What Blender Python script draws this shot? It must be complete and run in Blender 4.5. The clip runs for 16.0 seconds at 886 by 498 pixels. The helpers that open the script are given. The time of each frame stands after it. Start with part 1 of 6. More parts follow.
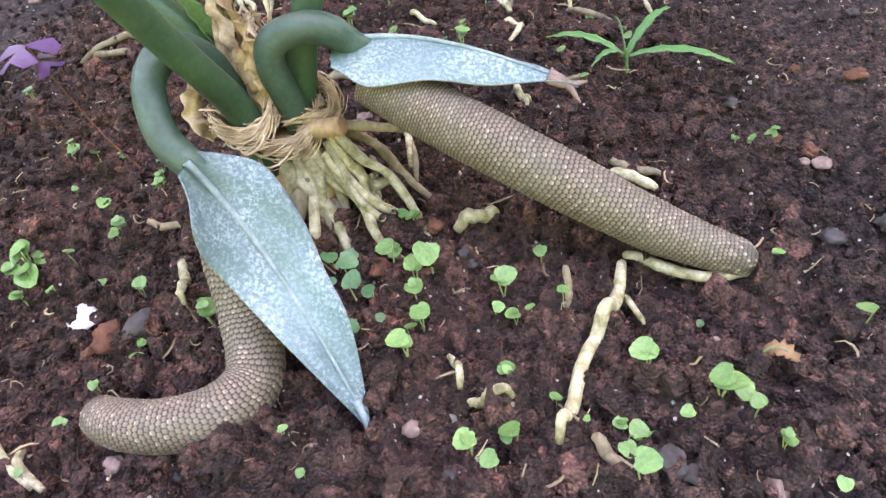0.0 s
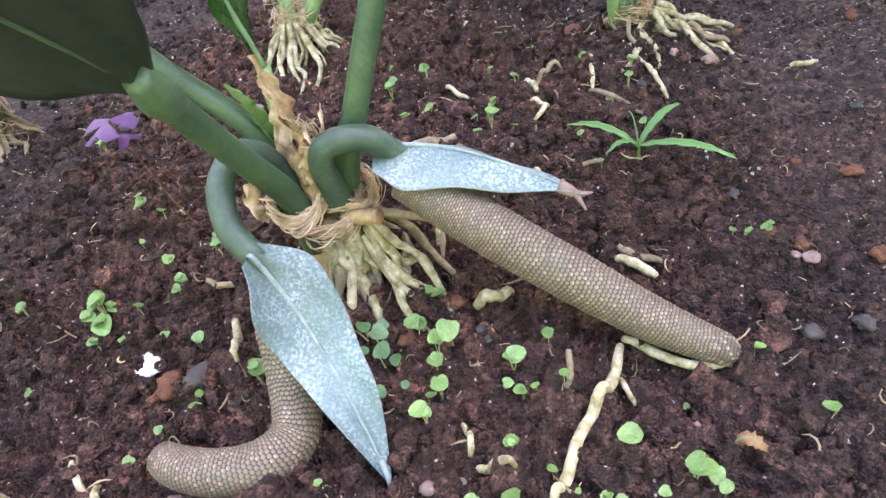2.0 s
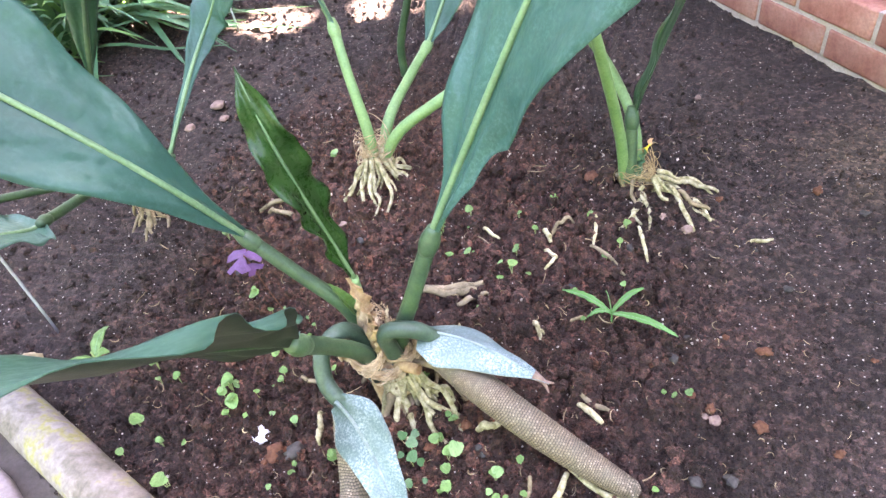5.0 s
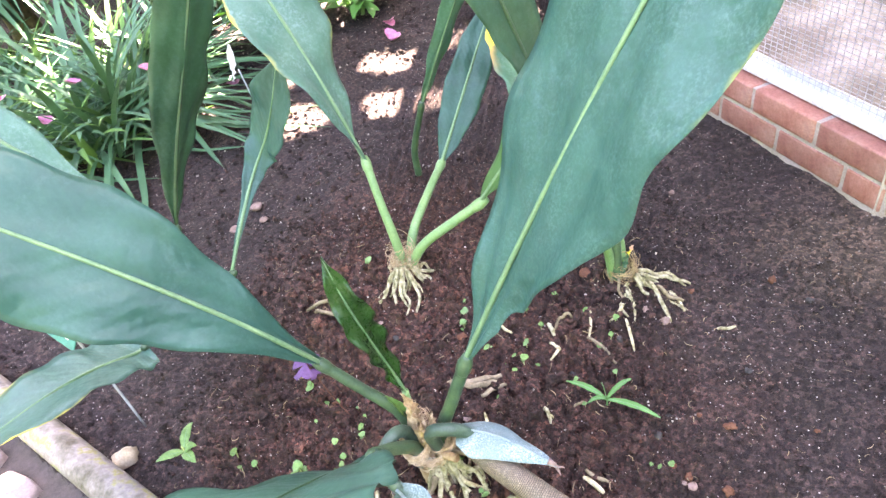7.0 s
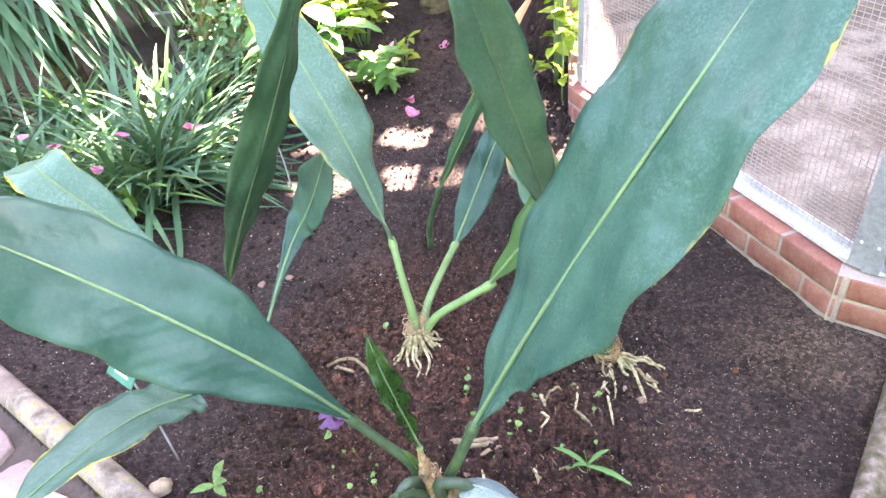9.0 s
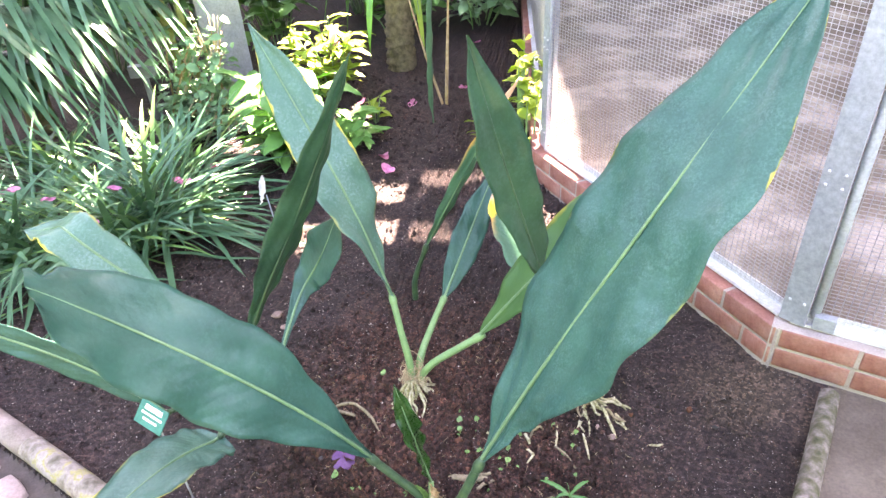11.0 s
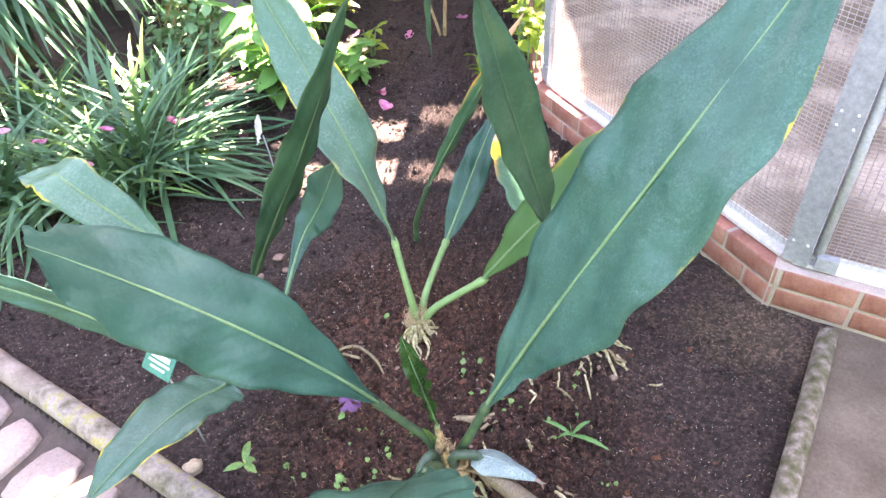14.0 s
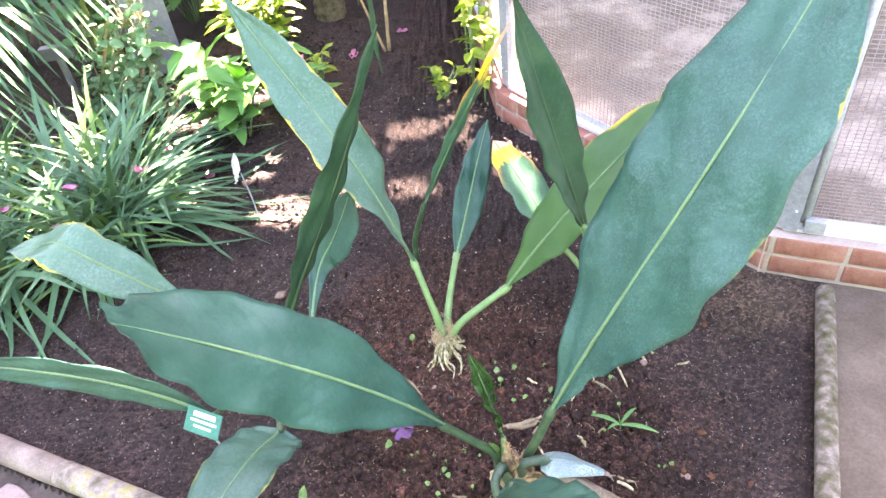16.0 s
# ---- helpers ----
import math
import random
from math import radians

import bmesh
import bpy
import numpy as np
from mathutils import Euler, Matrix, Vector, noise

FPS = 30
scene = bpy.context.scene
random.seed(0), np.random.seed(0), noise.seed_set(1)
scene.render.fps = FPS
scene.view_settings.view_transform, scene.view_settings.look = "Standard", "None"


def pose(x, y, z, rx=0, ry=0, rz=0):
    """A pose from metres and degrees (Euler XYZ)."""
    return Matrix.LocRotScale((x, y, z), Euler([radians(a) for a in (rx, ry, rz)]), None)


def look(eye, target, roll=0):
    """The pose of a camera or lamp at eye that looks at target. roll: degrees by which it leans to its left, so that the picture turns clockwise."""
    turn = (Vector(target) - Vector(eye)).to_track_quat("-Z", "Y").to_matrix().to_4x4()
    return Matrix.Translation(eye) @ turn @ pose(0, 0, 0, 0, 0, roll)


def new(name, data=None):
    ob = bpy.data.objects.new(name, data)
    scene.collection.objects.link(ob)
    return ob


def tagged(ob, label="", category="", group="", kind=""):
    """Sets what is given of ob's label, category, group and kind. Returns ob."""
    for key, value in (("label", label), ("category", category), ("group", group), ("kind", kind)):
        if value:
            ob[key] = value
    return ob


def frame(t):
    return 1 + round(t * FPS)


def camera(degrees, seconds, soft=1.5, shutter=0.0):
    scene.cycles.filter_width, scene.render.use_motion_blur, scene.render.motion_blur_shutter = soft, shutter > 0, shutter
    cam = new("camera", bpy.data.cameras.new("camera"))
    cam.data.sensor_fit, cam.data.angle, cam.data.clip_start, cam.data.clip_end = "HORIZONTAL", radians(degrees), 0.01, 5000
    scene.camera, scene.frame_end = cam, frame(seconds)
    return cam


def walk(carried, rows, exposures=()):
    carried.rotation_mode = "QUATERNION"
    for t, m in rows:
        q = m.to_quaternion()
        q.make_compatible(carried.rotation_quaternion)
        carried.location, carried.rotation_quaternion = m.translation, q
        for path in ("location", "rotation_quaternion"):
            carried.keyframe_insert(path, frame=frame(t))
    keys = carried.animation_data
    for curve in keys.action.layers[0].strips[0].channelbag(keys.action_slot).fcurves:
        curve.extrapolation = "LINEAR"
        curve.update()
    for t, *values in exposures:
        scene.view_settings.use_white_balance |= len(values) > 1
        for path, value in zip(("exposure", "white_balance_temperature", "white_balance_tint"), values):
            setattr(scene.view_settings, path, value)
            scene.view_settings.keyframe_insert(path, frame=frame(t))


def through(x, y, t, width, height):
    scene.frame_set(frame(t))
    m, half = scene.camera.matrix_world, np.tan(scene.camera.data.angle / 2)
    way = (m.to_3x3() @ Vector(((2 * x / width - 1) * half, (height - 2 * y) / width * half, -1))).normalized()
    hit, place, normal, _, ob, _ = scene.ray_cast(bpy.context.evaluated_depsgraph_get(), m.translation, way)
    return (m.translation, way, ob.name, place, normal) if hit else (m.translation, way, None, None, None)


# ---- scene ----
cam = camera(68.3, 16.0)
PATH = [
    (0, (0.068, 0.028, 0.364), (-0.193, 1.491, -0.974), -12.2),
    (0.5, (0.071, 0.025, 0.378), (-0.202, 1.488, -0.958), -12.1),
    (1, (0.084, 0.021, 0.399), (-0.181, 1.501, -0.919), -12.3),
    (1.5, (0.086, 0.021, 0.431), (-0.191, 1.513, -0.871), -12.8),
    (2, (0.09, 0.013, 0.451), (-0.262, 1.498, -0.842), -11.9),
    (2.5, (0.096, 0.016, 0.485), (-0.292, 1.489, -0.811), -11.0),
    (3, (0.116, 0.007, 0.534), (-0.306, 1.443, -0.793), -10.7),
    (3.5, (0.137, -0.001, 0.605), (-0.344, 1.429, -0.707), -12.2),
    (4, (0.154, -0.016, 0.683), (-0.41, 1.366, -0.648), -12.0),
    (4.2, (0.162, -0.012, 0.714), (-0.387, 1.361, -0.632), -12.3),
    (6.3, (0.215, -0.096, 1.001), (-0.29, 1.293, -0.347), -10.0),
    (6.5, (0.219, -0.099, 1.042), (-0.331, 1.278, -0.3), -11.4),
    (7, (0.2, -0.114, 1.098), (-0.316, 1.321, -0.196), -13.2),
    (7.5, (0.189, -0.138, 1.133), (-0.342, 1.306, -0.144), -12.9),
    (8, (0.233, -0.164, 1.194), (-0.382, 1.281, -0.045), -11.8),
    (8.5, (0.252, -0.199, 1.245), (-0.387, 1.275, 0.053), -7.8),
    (9, (0.197, -0.249, 1.304), (-0.29, 1.285, 0.117), -7.5),
    (9.2, (0.144, -0.283, 1.307), (-0.265, 1.276, 0.123), -7.6),
    (11.3, (0.088, -0.434, 1.513), (-0.238, 1.217, 0.433), -3.2),
    (11.5, (0.077, -0.448, 1.52), (-0.26, 1.211, 0.456), -2.9),
    (12, (0.067, -0.456, 1.523), (-0.266, 1.182, 0.424), -4.1),
    (12.5, (0.064, -0.457, 1.523), (-0.275, 1.173, 0.415), -4.1),
    (13, (0.046, -0.447, 1.515), (-0.268, 1.156, 0.361), -5.0),
    (13.5, (0.056, -0.409, 1.517), (-0.3, 1.167, 0.338), -5.2),
    (14, (0.078, -0.382, 1.511), (-0.222, 1.126, 0.232), -4.0),
    (14.5, (-0.021, -0.375, 1.546), (-0.128, 1.155, 0.263), -5.8),
    (15, (-0.105, -0.406, 1.549), (-0.176, 1.129, 0.269), -7.3),
    (15.5, (-0.131, -0.394, 1.547), (-0.209, 1.135, 0.261), -7.5),
    (16, (-0.169, -0.393, 1.555), (-0.262, 1.143, 0.278), -7.1),
]
EXPOSURES = [(0, 5.06, 8000, 31), (2.5, 5.11, 8000, 31), (4, 5.31, 8000, 31), (6.5, 5.41, 8000, 31), (7.5, 5.46, 8000, 31), (9, 5.26, 8000, 31), (11.5, 5.01, 8000, 31), (12.5, 4.91, 8000, 31), (14, 5.01, 8000, 31), (16, 5.16, 8000, 31)]
walk(cam, [(t, look(eye, target, roll)) for t, eye, target, roll in PATH], exposures=EXPOSURES)

# ---- world and light ----
world = bpy.data.worlds.new("sky")
scene.world = world
world.use_nodes = True
wn = world.node_tree
sky = wn.nodes.new("ShaderNodeTexSky")
sky.sky_type, sky.sun_disc = "NISHITA", False
SUN_AZ, SUN_EL = radians(18), radians(52)
sky.sun_elevation, sky.sun_rotation = SUN_EL, SUN_AZ
sky.air_density, sky.dust_density, sky.ozone_density = 1.0, 3.0, 1.0
wn.links.new(sky.outputs[0], wn.nodes["Background"].inputs[0])
wn.nodes["Background"].inputs[1].default_value = 0.085
SUN_DIR = Vector((math.sin(SUN_AZ) * math.cos(SUN_EL), math.cos(SUN_AZ) * math.cos(SUN_EL), math.sin(SUN_EL)))
sun = new("sun", bpy.data.lights.new("sun", "SUN"))
sun.data.energy, sun.data.angle, sun.data.color = 5.0, radians(0.5), (1.0, 0.95, 0.86)
sun.matrix_world = look(SUN_DIR * 20, (0, 0, 0))

# ---- materials ----


def material(name):
    m = bpy.data.materials.new(name)
    m.use_nodes = True
    return m, m.node_tree.nodes, m.node_tree.links, m.node_tree.nodes["Principled BSDF"]


def ramp(nodes, links, fac, stops):
    r = nodes.new("ShaderNodeValToRGB")
    el = r.color_ramp.elements
    while len(el) < len(stops):
        el.new(0.5)
    for e, (p, c) in zip(el, stops):
        e.position, e.color = p, (*c, 1)
    links.new(fac, r.inputs[0])
    return r.outputs[0]


def tex(nodes, links, scale, detail=6.0, rough=0.6, coord="Object", warp=0.0):
    tc = nodes.new("ShaderNodeTexCoord")
    n = nodes.new("ShaderNodeTexNoise")
    n.inputs["Scale"].default_value, n.inputs["Detail"].default_value, n.inputs["Roughness"].default_value = scale, detail, rough
    n.inputs["Distortion"].default_value = warp
    links.new(tc.outputs[coord], n.inputs["Vector"])
    return n.outputs["Fac"]


def mix(nodes, links, fac, a, b, kind="MIX"):
    m = nodes.new("ShaderNodeMix")
    m.data_type, m.blend_type = "RGBA", kind
    for slot, v in ((m.inputs["Factor"], fac), (m.inputs[6], a), (m.inputs[7], b)):
        if hasattr(v, "is_linked") or hasattr(v, "links"):
            links.new(v, slot)
        elif isinstance(v, tuple):
            slot.default_value = (*v, 1)
        else:
            slot.default_value = v
    return m.outputs[2]


def bump(nodes, links, bsdf, height, strength, distance):
    b = nodes.new("ShaderNodeBump")
    b.inputs["Strength"].default_value, b.inputs["Distance"].default_value = strength, distance
    links.new(height, b.inputs["Height"])
    links.new(b.outputs[0], bsdf.inputs["Normal"])


def surface(name, stops, scale, fine, rough=0.7, depth=0.002, metal=0.0, vary=0.0, spec=0.4, island=False, strength=0.6):
    """A surface with broad stains, fine grain and relief; vary: brightness changes from piece to piece."""
    m, nodes, links, bsdf = material(name)
    a = tex(nodes, links, scale, 5)
    b = tex(nodes, links, fine, 8, 0.7)
    col = ramp(nodes, links, a, stops)
    grain = ramp(nodes, links, b, ((0.25, (0.55, 0.55, 0.55)), (0.75, (1.25, 1.25, 1.25))))
    col = mix(nodes, links, 0.8, col, grain, "MULTIPLY")
    if vary:
        if island:
            rnd = nodes.new("ShaderNodeNewGeometry").outputs["Random Per Island"]
        else:
            rnd = nodes.new("ShaderNodeObjectInfo").outputs["Random"]
        col = mix(nodes, links, vary, col, ramp(nodes, links, rnd, ((0, (0.6, 0.6, 0.6)), (0.6, (1, 1, 1)), (1, (1.6, 1.5, 1.4)))), "MULTIPLY")
    links.new(col, bsdf.inputs["Base Color"])
    bsdf.inputs["Roughness"].default_value, bsdf.inputs["Metallic"].default_value = rough, metal
    bsdf.inputs["Specular IOR Level"].default_value = spec
    bump(nodes, links, bsdf, b, strength, depth)
    return m


def leaf_material(name, dark, light, rib, rough=0.34, margin=0.0, bloom=0.14, bloom_col=(0.3, 0.44, 0.43), tip=(0.75, 0.6, 0.05), through=0.05, vein=0.04, grain=130, reach=(0.3, 0.5), width=0.06, foot=None, scorch=None, pucker=0.2):
    """Blade with pale side veins, waxy bloom in flecks and, where margin is set, a yellowed edge."""
    m, nodes, links, bsdf = material(name)
    uv = nodes.new("ShaderNodeUVMap").outputs[0]
    sep = nodes.new("ShaderNodeSeparateXYZ")
    links.new(uv, sep.inputs[0])
    broad, fine = tex(nodes, links, 9, 4), tex(nodes, links, grain, 8, 0.75, warp=0.3)
    col = ramp(nodes, links, broad, ((0.3, dark), (0.7, light)))
    if bloom:
        patch = tex(nodes, links, 14, 3, warp=0.8)
        f = nodes.new("ShaderNodeMath")
        f.operation = "MULTIPLY"
        links.new(ramp(nodes, links, fine, ((0.46, (0, 0, 0)), (0.62, (1, 1, 1)))), f.inputs[0])
        links.new(ramp(nodes, links, patch, ((0.38, (0.25 * bloom,) * 3), (0.68, (bloom, bloom, bloom)))), f.inputs[1])
        col = mix(nodes, links, f.outputs[0], col, bloom_col)
    # side veins run out and forward from the rib
    ab = nodes.new("ShaderNodeMath")
    ab.operation = "ABSOLUTE"
    links.new(sep.outputs[0], ab.inputs[0])
    ph = nodes.new("ShaderNodeMath")
    ph.operation = "MULTIPLY_ADD"
    links.new(ab.outputs[0], ph.inputs[0])
    ph.inputs[1].default_value = -0.14
    links.new(sep.outputs[1], ph.inputs[2])
    sn = nodes.new("ShaderNodeMath")
    sn.operation = "MULTIPLY"
    links.new(ph.outputs[0], sn.inputs[0])
    sn.inputs[1].default_value = 150.0
    si = nodes.new("ShaderNodeMath")
    si.operation = "SINE"
    links.new(sn.outputs[0], si.inputs[0])
    vf = ramp(nodes, links, si.outputs[0], ((0.55, (0, 0, 0)), (1.0, (vein, vein, vein))))
    col = mix(nodes, links, vf, col, tuple(c * 1.5 for c in light))
    if margin:
        ad = nodes.new("ShaderNodeMath")
        ad.operation = "MULTIPLY_ADD"
        links.new(tex(nodes, links, 11, 3), ad.inputs[0])
        ad.inputs[1].default_value = margin
        links.new(ab.outputs[0], ad.inputs[2])
        hv = nodes.new("ShaderNodeMath")
        hv.operation = "MULTIPLY"
        links.new(ad.outputs[0], hv.inputs[0])
        hv.inputs[1].default_value = 0.4
        e = ramp(nodes, links, hv.outputs[0], ((0.4 * (1.05 - width + 0.5 * margin), (0, 0, 0)), (0.4 * (1.05 + 0.5 * margin), (1, 1, 1))))
        far = ramp(nodes, links, sep.outputs[1], ((reach[0], (0, 0, 0)), (reach[1], (1, 1, 1))))
        e = mix(nodes, links, 1.0, e, far, "MULTIPLY")
        col = mix(nodes, links, e, col, tip)
    if foot:
        # the stalk's colour runs on into the foot of the blade
        run = nodes.new("ShaderNodeMath")
        run.operation = "MULTIPLY_ADD"
        links.new(ab.outputs[0], run.inputs[0])
        run.inputs[1].default_value = 0.22
        links.new(sep.outputs[1], run.inputs[2])
        col = mix(nodes, links, ramp(nodes, links, run.outputs[0], ((0.09, (0.95, 0.95, 0.95)), (0.27, (0, 0, 0)))), col, foot)
    if scorch:
        # withered patch towards the tip, ragged in outline
        wither = nodes.new("ShaderNodeMath")
        wither.operation = "MULTIPLY_ADD"
        links.new(tex(nodes, links, 30, 4), wither.inputs[0])
        wither.inputs[1].default_value = scorch[2]
        links.new(sep.outputs[1], wither.inputs[2])
        for at, shade in zip(scorch[:2], scorch[3:]):
            edge = at + 0.5 * scorch[2]
            col = mix(nodes, links, ramp(nodes, links, wither.outputs[0], ((edge - 0.02, (0, 0, 0)), (edge + 0.02, (1, 1, 1)))), col, shade)
    links.new(col, bsdf.inputs["Base Color"])
    bsdf.inputs["Roughness"].default_value, bsdf.inputs["Specular IOR Level"].default_value = rough, 0.34
    links.new(ramp(nodes, links, fine, ((0.3, (rough - 0.06,) * 3), (0.7, (rough + 0.14,) * 3))), bsdf.inputs["Roughness"])
    if vein:
        puff = nodes.new("ShaderNodeMath")
        puff.operation = "MULTIPLY_ADD"
        links.new(tex(nodes, links, 26, 3, 0.5), puff.inputs[0])
        puff.inputs[1].default_value = 26.0
        links.new(si.outputs[0], puff.inputs[2])
        bump(nodes, links, bsdf, puff.outputs[0], 0.4 * pucker, 0.0012)
    else:
        bump(nodes, links, bsdf, fine, 0.35, 0.0006)
    tr = nodes.new("ShaderNodeBsdfTranslucent")
    links.new(mix(nodes, links, 0.5, col, (0.25, 0.5, 0.06)), tr.inputs[0])
    ms = nodes.new("ShaderNodeMixShader")
    ms.inputs[0].default_value = through
    links.new(bsdf.outputs[0], ms.inputs[1])
    links.new(tr.outputs[0], ms.inputs[2])
    links.new(ms.outputs[0], nodes["Material Output"].inputs[0])
    return m


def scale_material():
    """The spadix: grey-brown scales with darker seams between them and shade painted along each scale."""
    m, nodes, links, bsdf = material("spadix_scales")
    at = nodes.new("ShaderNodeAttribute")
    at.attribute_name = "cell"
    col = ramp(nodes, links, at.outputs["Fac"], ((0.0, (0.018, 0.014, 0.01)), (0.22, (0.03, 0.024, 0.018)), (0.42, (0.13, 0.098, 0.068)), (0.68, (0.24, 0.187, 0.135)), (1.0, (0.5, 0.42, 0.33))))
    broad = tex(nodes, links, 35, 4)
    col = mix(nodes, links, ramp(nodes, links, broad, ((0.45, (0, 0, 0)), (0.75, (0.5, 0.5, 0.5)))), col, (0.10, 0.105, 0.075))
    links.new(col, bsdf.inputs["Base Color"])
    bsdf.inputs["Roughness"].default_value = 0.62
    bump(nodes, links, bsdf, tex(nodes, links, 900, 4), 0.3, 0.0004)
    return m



def crumbly(name, island):
    """Dark moist soil made of crumbs of several browns, with pale specks."""
    m, nodes, links, bsdf = material(name)
    tc = nodes.new("ShaderNodeTexCoord").outputs["Object"]

    def cells(scale):
        v = nodes.new("ShaderNodeTexVoronoi")
        v.inputs["Scale"].default_value = scale
        links.new(tc, v.inputs["Vector"])
        sp = nodes.new("ShaderNodeSeparateColor")
        links.new(v.outputs["Color"], sp.inputs[0])
        return v.outputs["Distance"], sp.outputs[0]
    broad = tex(nodes, links, 3.5, 6, 0.65)
    col = ramp(nodes, links, broad, ((0.28, (0.029, 0.0205, 0.019)), (0.5, (0.055, 0.0375, 0.035)), (0.66, (0.072, 0.048, 0.0445)), (0.84, (0.092, 0.061, 0.055))))
    # warmer earth where the bed was dug over
    dug = nodes.new("ShaderNodeVectorMath")
    dug.operation = "DISTANCE"
    links.new(tc, dug.inputs[0])
    dug.inputs[1].default_value = (-0.12, 0.62, 0.05)
    loose = nodes.new("ShaderNodeMath")
    loose.operation = "MULTIPLY_ADD"
    links.new(tex(nodes, links, 5, 5), loose.inputs[0])
    loose.inputs[1].default_value = 0.4
    links.new(dug.outputs["Value"], loose.inputs[2])
    warm = ramp(nodes, links, loose.outputs[0], ((0.5, (1.34, 1.02, 0.9)), (0.8, (0.8, 0.8, 0.83))))
    col = mix(nodes, links, 1.0, col, warm, "MULTIPLY")
    # redder, drier earth on the mound round the second aroid
    away = nodes.new("ShaderNodeVectorMath")
    away.operation = "DISTANCE"
    links.new(tc, away.inputs[0])
    away.inputs[1].default_value = (-0.33, 1.1, 0.05)
    ragged = nodes.new("ShaderNodeMath")
    ragged.operation = "MULTIPLY_ADD"
    links.new(tex(nodes, links, 8, 5), ragged.inputs[0])
    ragged.inputs[1].default_value = 0.5
    links.new(away.outputs["Value"], ragged.inputs[2])
    mound = ramp(nodes, links, ragged.outputs[0], ((0.38, (0.75, 0.75, 0.75)), (0.75, (0, 0, 0))))
    col = mix(nodes, links, mound, col, (0.1, 0.05, 0.037))
    # sandy wash at the foot of the brick wall
    foot = nodes.new("ShaderNodeVectorMath")
    foot.operation = "DISTANCE"
    links.new(tc, foot.inputs[0])
    foot.inputs[1].default_value = (0.74, 1.12, 0.0)
    wash = nodes.new("ShaderNodeMath")
    wash.operation = "MULTIPLY_ADD"
    links.new(tex(nodes, links, 6, 6, 0.7), wash.inputs[0])
    wash.inputs[1].default_value = 0.5
    links.new(foot.outputs["Value"], wash.inputs[2])
    col = mix(nodes, links, ramp(nodes, links, wash.outputs[0], ((0.3, (0.6, 0.6, 0.6)), (0.52, (0, 0, 0)))), col, (0.15, 0.11, 0.082))
    d1, r1 = cells(120)
    d2, r2 = cells(380)
    d3, r3 = cells(230)
    grey = lambda a, b, c: ((0.0, (a, a, a)), (0.6, (b, b, b)), (1.0, (c, c * 0.93, c * 0.88)))
    col = mix(nodes, links, 1.0, col, ramp(nodes, links, r1, grey(0.45, 0.9, 1.9)), "MULTIPLY")
    col = mix(nodes, links, 1.0, col, ramp(nodes, links, r2, grey(0.6, 0.95, 1.5)), "MULTIPLY")
    if island:
        rnd = nodes.new("ShaderNodeNewGeometry").outputs["Random Per Island"]
        col = mix(nodes, links, 1.0, col, ramp(nodes, links, rnd, ((0.0, (0.62, 0.6, 0.6)), (0.75, (1.05, 1.0, 0.98)), (0.94, (1.3, 1.18, 1.12)), (1.0, (2.2, 1.9, 1.75)))), "MULTIPLY")
    else:
        speck = ramp(nodes, links, r3, ((0.96, (0, 0, 0)), (0.966, (1, 1, 1))))
        near = ramp(nodes, links, d3, ((0.25, (1, 1, 1)), (0.4, (0, 0, 0))))
        both = mix(nodes, links, 1.0, speck, near, "MULTIPLY")
        col = mix(nodes, links, both, col, (0.42, 0.38, 0.35))
    links.new(col, bsdf.inputs["Base Color"])
    bsdf.inputs["Roughness"].default_value, bsdf.inputs["Specular IOR Level"].default_value = 0.8, 0.35
    add = nodes.new("ShaderNodeMath")
    add.operation = "ADD"
    links.new(d1, add.inputs[0])
    links.new(d2, add.inputs[1])
    inv = nodes.new("ShaderNodeMath")
    inv.operation = "MULTIPLY"
    links.new(add.outputs[0], inv.inputs[0])
    inv.inputs[1].default_value = -1.0
    bump(nodes, links, bsdf, inv.outputs[0], 0.9, 0.005)
    return m


SOIL = crumbly("dark_soil", False)
CRUMB = crumbly("soil_crumbs", True)
GRIT = surface("pale_grit", ((0.3, (0.25, 0.21, 0.18)), (0.7, (0.55, 0.5, 0.45))), 12, 300, 0.8, 0.001, vary=0.8, island=True)
SAND = surface("trodden_sand", ((0.3, (0.09, 0.069, 0.053)), (0.55, (0.15, 0.118, 0.093)), (0.8, (0.22, 0.18, 0.146))), 4, 110, 0.9, 0.003, strength=0.8)
# sand of the pen; its pale blotches are sun patches painted into the colour
SUN_PATCH_SAND = surface("pen_sand_sun_patches", ((0.36, (0.2, 0.155, 0.127)), (0.5, (0.3, 0.242, 0.2)), (0.58, (0.5, 0.42, 0.365)), (0.7, (0.58, 0.5, 0.44))), 2.3, 70, 0.9, 0.003, strength=0.8)
LITTER = surface("dry_litter", ((0.3, (0.16, 0.11, 0.06)), (0.7, (0.42, 0.34, 0.22))), 20, 300, 0.85, 0.001, vary=0.9, island=True)
ROOT = surface("pale_root", ((0.3, (0.12, 0.115, 0.05)), (0.44, (0.3, 0.275, 0.15)), (0.56, (0.45, 0.41, 0.27)), (0.75, (0.64, 0.59, 0.44))), 85, 360, 0.75, 0.002, vary=0.35)
ROOT_GREY = surface("grey_root", ((0.3, (0.12, 0.1, 0.06)), (0.55, (0.25, 0.2, 0.13)), (0.8, (0.36, 0.29, 0.2))), 60, 300, 0.85, 0.002, vary=0.3)
FIBRE = surface("dry_fibre", ((0.3, (0.26, 0.17, 0.09)), (0.5, (0.5, 0.37, 0.23)), (0.75, (0.7, 0.57, 0.4))), 60, 500, 0.8, 0.001, vary=0.4, island=True)
